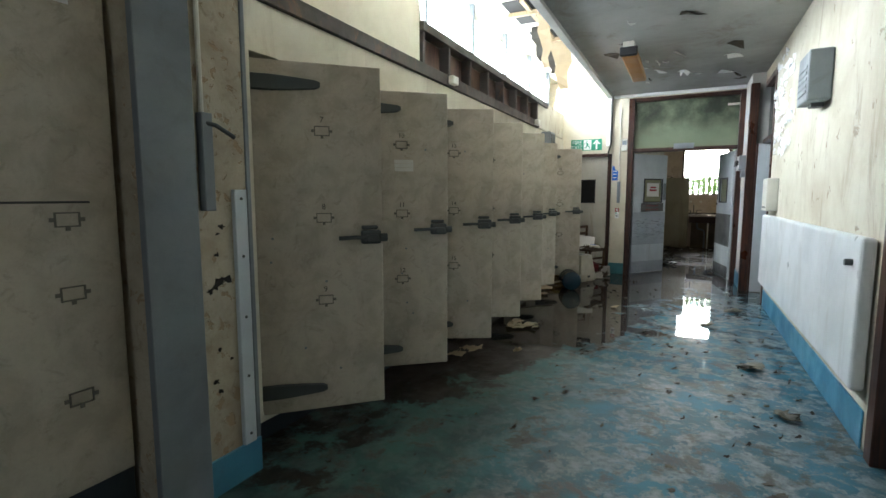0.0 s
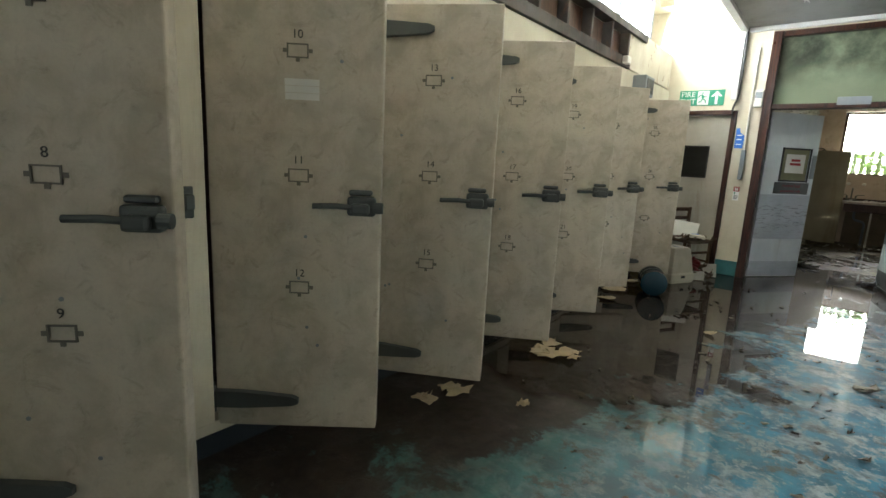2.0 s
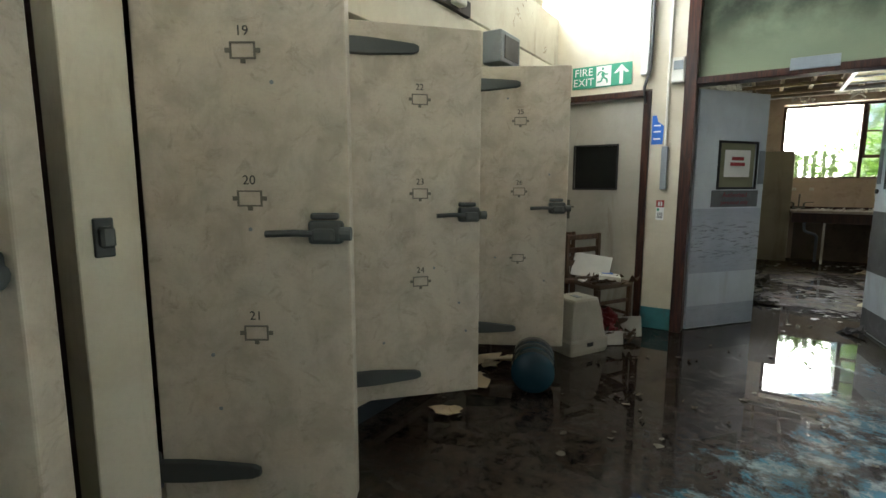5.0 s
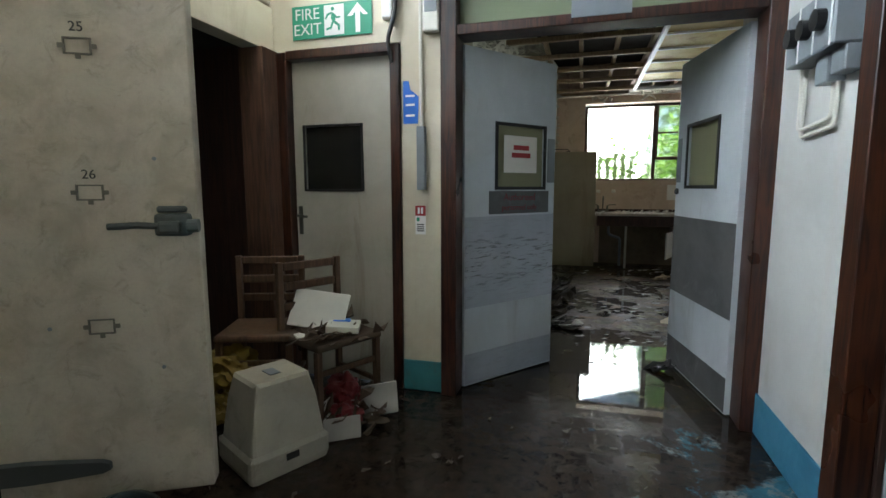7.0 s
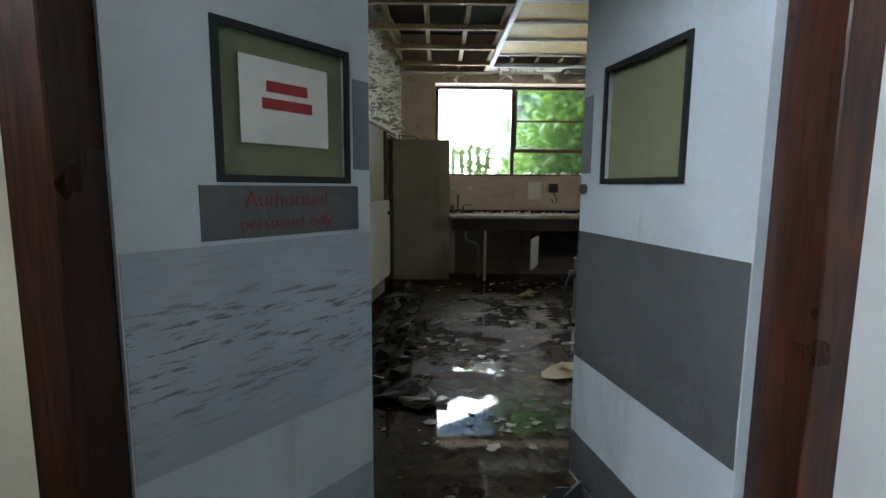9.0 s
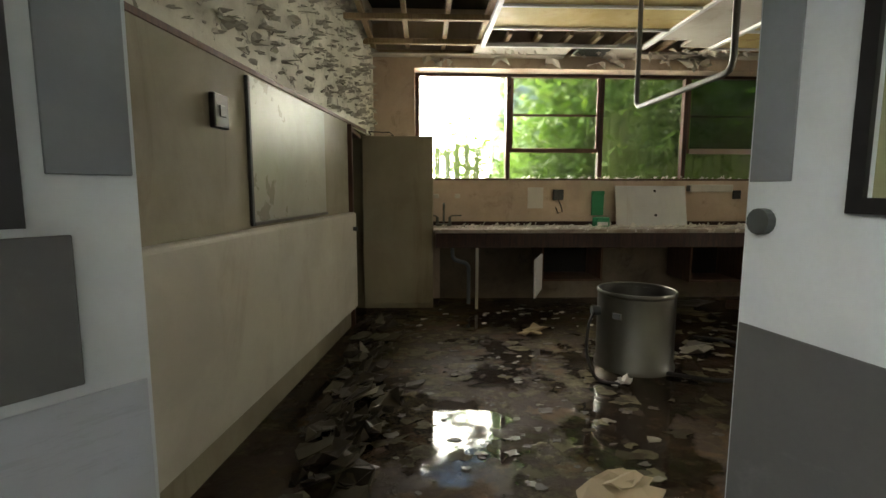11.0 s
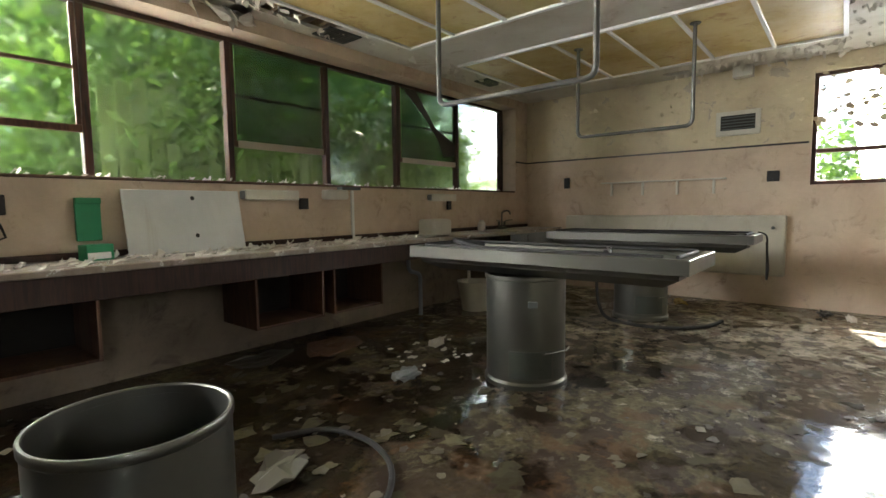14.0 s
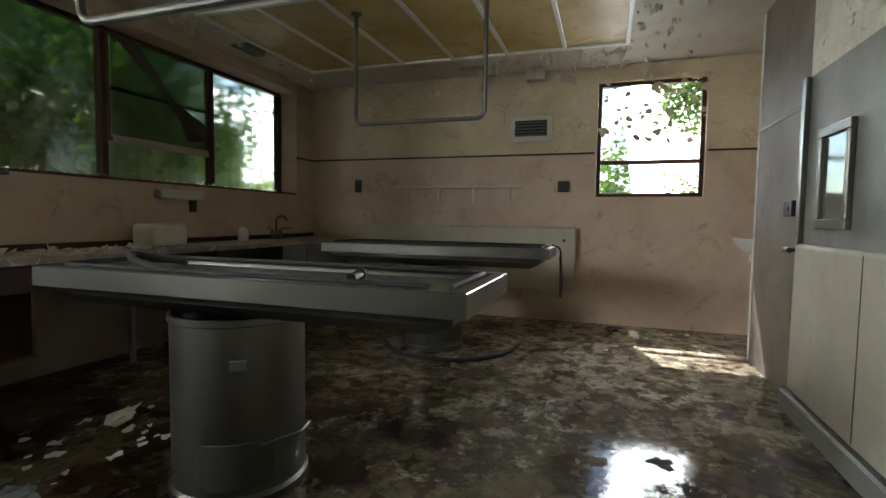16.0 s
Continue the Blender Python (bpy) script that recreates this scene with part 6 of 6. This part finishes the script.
# ---------------------------------------------------------------- worktop clutter
def tap(x, y, label):
    t = thing("tap", pose(x, y, 0.856), label, "tap", "worktop taps")
    part("base", boxbm(-0.09, -0.03, 0, 0.09, 0.03, 0.025, 0.006), M_STEEL, t)
    part("spout", tube(bmesh.new(), rounded([(0, 0, 0.02), (0, 0, 0.24), (0, -0.12, 0.26), (0, -0.14, 0.20)], 0.05), 0.012, 10), M_STEEL, t, "", True)
    for s in (-1, 1):
        part("pillar", cylbm((s * 0.07, 0, 0.025), (s * 0.07, 0, 0.1), 0.016, 12), M_STEEL, t)
        part("lever", tube(bmesh.new(), [(s * 0.07, 0, 0.1), (s * 0.10, -0.02, 0.115), (s * 0.2, -0.05, 0.12)], 0.008, 8), M_STEEL, t)


tap(1.68, 16.46, "chrome lever taps at the worktop sink")
tap(8.3, 16.46, "chrome lever taps at the worktop sink")
for x in (1.60, 1.84):
    h = thing("pipe_clip", pose(x, NY, 1.19), "yellowed plastic wall clip", "clip", "pipe clips")
    part("block", boxbm(-0.03, -0.05, -0.025, 0.03, -0.001, 0.025, 0.008), M_WHITEPLASTIC, h)
gd = thing("glove_dispenser", pose(3.46, NY - 0.002, 0.97), "green plastic wall dispenser", "dispenser")
part("back_plate", boxbm(-0.07, -0.03, 0, 0.07, 0, 0.28, 0.004), M_GREEN, gd)
part("rim", boxbm(-0.07, -0.05, 0.24, 0.07, -0.031, 0.28, 0.004), M_GREEN, gd)
gb = thing("green_box", pose(3.45, 16.36, 0.856, 0, 0, 12), "green and white carton on the worktop", "box")
part("carton", boxbm(-0.08, -0.05, 0, 0.08, 0.05, 0.10, 0.004), M_GREEN, gb)
part("label", boxbm(-0.075, -0.052, 0.01, 0.06, -0.0505, 0.05), M_SIGNWHITE, gb)
lb = thing("leaning_board", pose(4.05, 16.40, 0.857, -12, 0, 0), "white painted board leaning against the wall", "board")
part("board", boxbm(-0.41, -0.012, 0, 0.41, 0.0, 0.46, 0.003), M_RADIATOR, lb)
for z in (0.12, 0.40):
    part("screw_hole", cylbm((0.05, -0.0125, z), (0.05, -0.0105, z), 0.016, 10), M_BLACK, lb)
wp = thing("wall_paper_sheet", pose(2.74, NY - 0.002, 1.05), "pale paper sheet pinned to the wall", "notice")
part("sheet", boxbm(-0.09, -0.002, 0, 0.09, 0, 0.24), M_PAPER, wp)
for x, w in ((4.52, 0.5), (6.82, 0.46)):
    st = thing("strip_light", pose(x, NY, 1.24), "white strip lamp under the window", "lamp", "strip lamps")
    part("casing", boxbm(0, -0.075, 0, w, -0.001, 0.085, 0.01, 2), M_WHITEPLASTIC, st)
    part("end_cap", boxbm(-0.02, -0.07, 0.01, -0.001, -0.005, 0.075, 0.006), M_GREYMETAL, st)
sp = thing("paper_towel_holder", pose(5.3, NY, 1.25), "crushed white dispenser under the window", "dispenser")
part("casing", boxbm(0, -0.1, 0, 0.26, -0.001, 0.09, 0.02, 2), M_WHITEPLASTIC, sp)
part("top", boxbm(0.18, -0.09, 0.091, 0.42, -0.01, 0.12, 0.006), M_IRON, sp)
part("pipe", boxbm(0.35, -0.025, -0.39, 0.385, -0.001, 0.09, 0.006), M_SIGNWHITE, sp)
bn = thing("bread_bin", pose(6.62, 16.26, 0.856), "beige plastic tub upside down on the worktop", "tub")
part("tub", boxbm(-0.16, -0.12, 0, 0.16, 0.12, 0.18, 0.035, 3), M_WHITEPLASTIC, bn)
jr = thing("glass_jar", pose(7.62, 16.33, 0.856), "clear plastic jar, sun glare put in as opaque white", "jar")
# opaque white body imitates sun glare on clear plastic
part("body", lathe(bmesh.new(), [(0.0001, 0), (0.045, 0), (0.05, 0.02), (0.05, 0.1), (0.03, 0.125), (0.03, 0.14), (0.0001, 0.14)], 20), M_SIGNWHITE, jr, "", True)
bs = thing("blue_drawer_unit", pose(8.1, 15.98, 0.45), "blue-grey sink unit front under the worktop", "sink unit")
part("front", boxbm(-0.35, -0.02, 0, 0.95, 0.0, 0.36, 0.004), M_GREYMETAL, bs)
part("gap", boxbm(0.05, -0.023, 0.0, 0.06, -0.0205, 0.36), M_BLACK, bs)
part("leg", boxbm(-0.3, 0.02, -0.45, -0.26, 0.06, 0.0), M_GREYMETAL, bs)
part("leg", boxbm(0.86, 0.02, -0.45, 0.9, 0.06, 0.0), M_GREYMETAL, bs)
bm = bmesh.new()
for k in range(260):
    flake(bm, rng.uniform(1.65, 6.6), rng.uniform(15.98, 16.45), 0.856, rng.uniform(0.012, 0.06), rng, 0.001, 0.002, rng.uniform(0.002, 0.02), "z", 7)
solid("worktop_scraps", bm, M_PAPER, "torn paper and paint scraps strewn on the worktop", "paper scraps", "", "stuff")
bm = bmesh.new()
for k in range(160):
    flake(bm, rng.uniform(1.4, 8.7), rng.uniform(16.6, 16.74), 1.3925, rng.uniform(0.01, 0.04), rng, 0.001, 0.002, rng.uniform(0.002, 0.02), "z", 7)
solid("sill_scraps", bm, M_PAPER, "flaked paint and scraps along the window sill", "paint scraps", "", "stuff")
# pipework under the worktop
for x in (1.95, 6.35):
    pp = thing("waste_pipe", pose(x, 16.25, 0), "grey-white waste pipe under the worktop", "pipe", "waste pipes")
    part("pipe", tube(bmesh.new(), rounded([(0, 0, 0.0), (0, 0, 0.45), (-0.18, 0, 0.5), (-0.18, 0, 0.81)], 0.06), 0.022, 10), M_GREYMETAL, pp, "", True)
ub = thing("under_sink_basin", pose(6.95, 15.95, 0.0), "grimy white bucket under the worktop", "bucket")
part("body", lathe(bmesh.new(), [(0.0001, 0), (0.15, 0), (0.2, 0.32), (0.21, 0.33), (0.19, 0.32), (0.14, 0.02), (0.0001, 0.02)], 24), M_WHITEPLASTIC, ub, "", True)

# ---------------------------------------------------------------- hoses, cables, floor clutter in the room
def hose(name, pts, r, label):
    h = thing(name, pose(0, 0, 0), label, "hose", "hoses")
    ps = [Vector(p) for p in pts]
    out = []
    for a, b, c, d in zip([ps[0]] + ps, ps, ps[1:], ps[2:] + [ps[-1]]):
        for k in range(6):
            t = k / 6
            out.append(0.5 * ((2 * b) + (c - a) * t + (2 * a - 5 * b + 4 * c - d) * t * t + (3 * b - a - 3 * c + d) * t ** 3))
    out.append(ps[-1])
    part("hose_pipe", tube(bmesh.new(), out, r, 8), M_RUBBER, h, "", True)


hose("floor_hose", [(2.68, 14.32, 0.40), (2.61, 14.24, 0.32), (2.57, 14.14, 0.15), (2.60, 14.02, 0.018), (2.72, 13.92, 0.018)], 0.011, "black hose hanging from the steel drum")
hose("floor_hose", [(3.10, 14.10, 0.018), (3.45, 13.95, 0.018), (3.85, 14.15, 0.018), (4.02, 14.45, 0.018), (3.98, 14.75, 0.02), (3.75, 14.9, 0.02)], 0.014, "black hose curving over the wet floor")
hose("floor_hose", [(7.5, 14.7, 0.68), (7.42, 14.72, 0.35), (7.3, 14.6, 0.06), (7.2, 14.3, 0.018), (7.25, 13.95, 0.018), (7.5, 13.7, 0.018), (7.85, 13.62, 0.018)], 0.017, "black hose looped round the table pedestal")
hose("table_cable", [(7.9, 13.36, 0.895), (7.89, 13.29, 0.86), (7.9, 13.28, 0.70), (7.93, 13.27, 0.55), (7.9, 13.28, 0.45), (7.88, 13.28, 0.62), (7.91, 13.29, 0.8)], 0.008, "thin grey cable hanging off the table end")
hose("table_hose", [(5.14, 14.3, 0.882), (5.17, 14.6, 0.885), (5.25, 14.85, 0.91), (5.36, 14.98, 0.92), (5.48, 14.8, 0.885)], 0.016, "black hose lying on the table bed")
nz = thing("spray_nozzle", pose(5.28, 13.78, 0.873), "black spray nozzle lying on the table bed", "nozzle")
part("grip", cylbm((-0.06, 0, 0.016), (0.06, 0.03, 0.016), 0.018, 12), M_BLACK, nz)
part("head", cylbm((0.06, 0.03, 0.016), (0.1, 0.045, 0.016), 0.024, 12), M_BLACK, nz)
for x, y in ((2.98, 14.33), (5.335, 14.37), (7.70, 14.36)):
    ip = thing("inspection_plate", pose(x - 0.205, y - 0.17, 0.55 if x > 3 else 0.4, 0, 0, 39.6), "small riveted plate on the pedestal", "plate", "pedestal plates")
    part("plate", boxbm(-0.006, -0.03, -0.02, 0.006, 0.03, 0.02, 0.002), M_GREYMETAL, ip)
fit1 = thing("hose_connector", pose(2.71, 14.33, 0.40), "grey pipe connector on the drum side", "connector")
part("elbow", cylbm((-0.05, 0, 0), (0.01, 0, 0), 0.035, 14), M_IRON, fit1)

debris("floor_scraps", rng, [(0.95, 2.3, 11.9, 16.0, 110), (2.3, 5.5, 12.3, 16.2, 200), (5.5, 9.0, 12.0, 16.0, 70)], (0.008, 0.055), M_FLAKE, "pale rotten flooring scraps and plaster on the wet floor", (0.0005, 0.004))
debris("floor_sheets", rng, [(0.95, 2.4, 12.6, 15.9, 100), (2.4, 4.4, 12.3, 15.9, 130), (4.4, 7.0, 12.2, 15.7, 50), (7.0, 9.0, 12.2, 15.7, 14)], (0.03, 0.13), M_SHEET, "torn khaki layers of rotten floor covering", (0.0002, 0.001), 0.0006, 0.25)
debris("dark_litter", rng, [(0.85, 2.3, 11.2, 16.2, 160), (2.3, 9.0, 12.1, 16.3, 220)], (0.006, 0.03), M_FLAKEDARK, "dark sodden litter on the room floor", (0.0005, 0.004))
debris("white_scraps", rng, [(5.0, 5.9, 14.9, 15.6, 22), (8.0, 9.0, 12.1, 13.2, 10), (1.4, 3.5, 15.2, 16.0, 30)], (0.012, 0.05), M_PAPER, "white paper scraps on the wet floor", (0.001, 0.006))
# heap of rubble along the west radiator
bm = bmesh.new()
for k in range(150):
    u = abs(rng.gauss(0, 0.16))
    flake(bm, 0.9 + u, rng.uniform(12.3, 15.6), 0.001, rng.uniform(0.03, 0.13), rng, 0.002 + max(0, 0.05 - u * 0.2) * rng.random(), 0.006, rng.uniform(0.01, 0.05), "z", 8)
solid("plaster_rubble", bm, M_FLAKE, "broken plaster lying along the wall foot", "rubble", "", "stuff")
for x, y, s, ma, lb in ((2.42, 15.1, 0.16, M_BUFFPAPER, "pale square of board lying on the floor"), (2.75, 13.95, 0.07, M_PAPER, "small pale block beside the drum"), (4.85, 15.0, 0.14, M_GREYMETAL, "crumpled grey plastic sheet on the floor"), (5.55, 15.35, 0.10, M_PAPER, "white torn papers on the floor"), (4.4, 16.15, 0.3, M_FLAKEDARK, "dark wet board lying by the wall"), (5.0, 16.0, 0.34, M_BROWNWOOD, "brown board lying by the wall"), (8.6, 14.2, 0.11, M_YELLOW, "yellow plastic bag on the floor"), (8.75, 12.85, 0.08, M_BLACK, "black rag on the floor"), (8.6, 12.65, 0.09, M_PAPER, "pale scrap on the floor"), (1.35, 12.35, 0.16, M_FLAKE, "broken pale plaster slab on the floor"), (1.2, 12.9, 0.13, M_FLAKE, "broken pale plaster slab on the floor"), (2.3, 12.8, 0.2, M_BUFFPAPER, "sodden brown board on the floor"), (1.9, 11.5, 0.1, M_BLACK, "dark sodden rag in the doorway"), (3.6, 14.6, 0.2, M_FLAKE, "pale slab of flooring on the floor")):
    bm = bmesh.new()
    for q in range(3):
        flake(bm, rng.uniform(-0.3, 0.3) * s, rng.uniform(-0.3, 0.3) * s, 0.001 + 0.006 * q, s * rng.uniform(0.6, 1.0), rng, 0.003, 0.008, 0.02, "z", 10)
    o = solid("floor_scrap", bm, ma, lb, "debris", "larger floor scraps")
    o.location = (x, y, 0)

# the west wall and what hangs on it stand a few degrees askew to the room
SLANT = Matrix.Translation((WX, 15.44, 0)) @ Euler((0, 0, radians(-6.5))).to_matrix().to_4x4() @ Matrix.Translation((-WX, -15.44, 0))
for o in (west_wall, west_upper, west_trim, west_radiator, wb, west_socket, west_peel):
    o.matrix_basis = SLANT @ o.matrix_basis
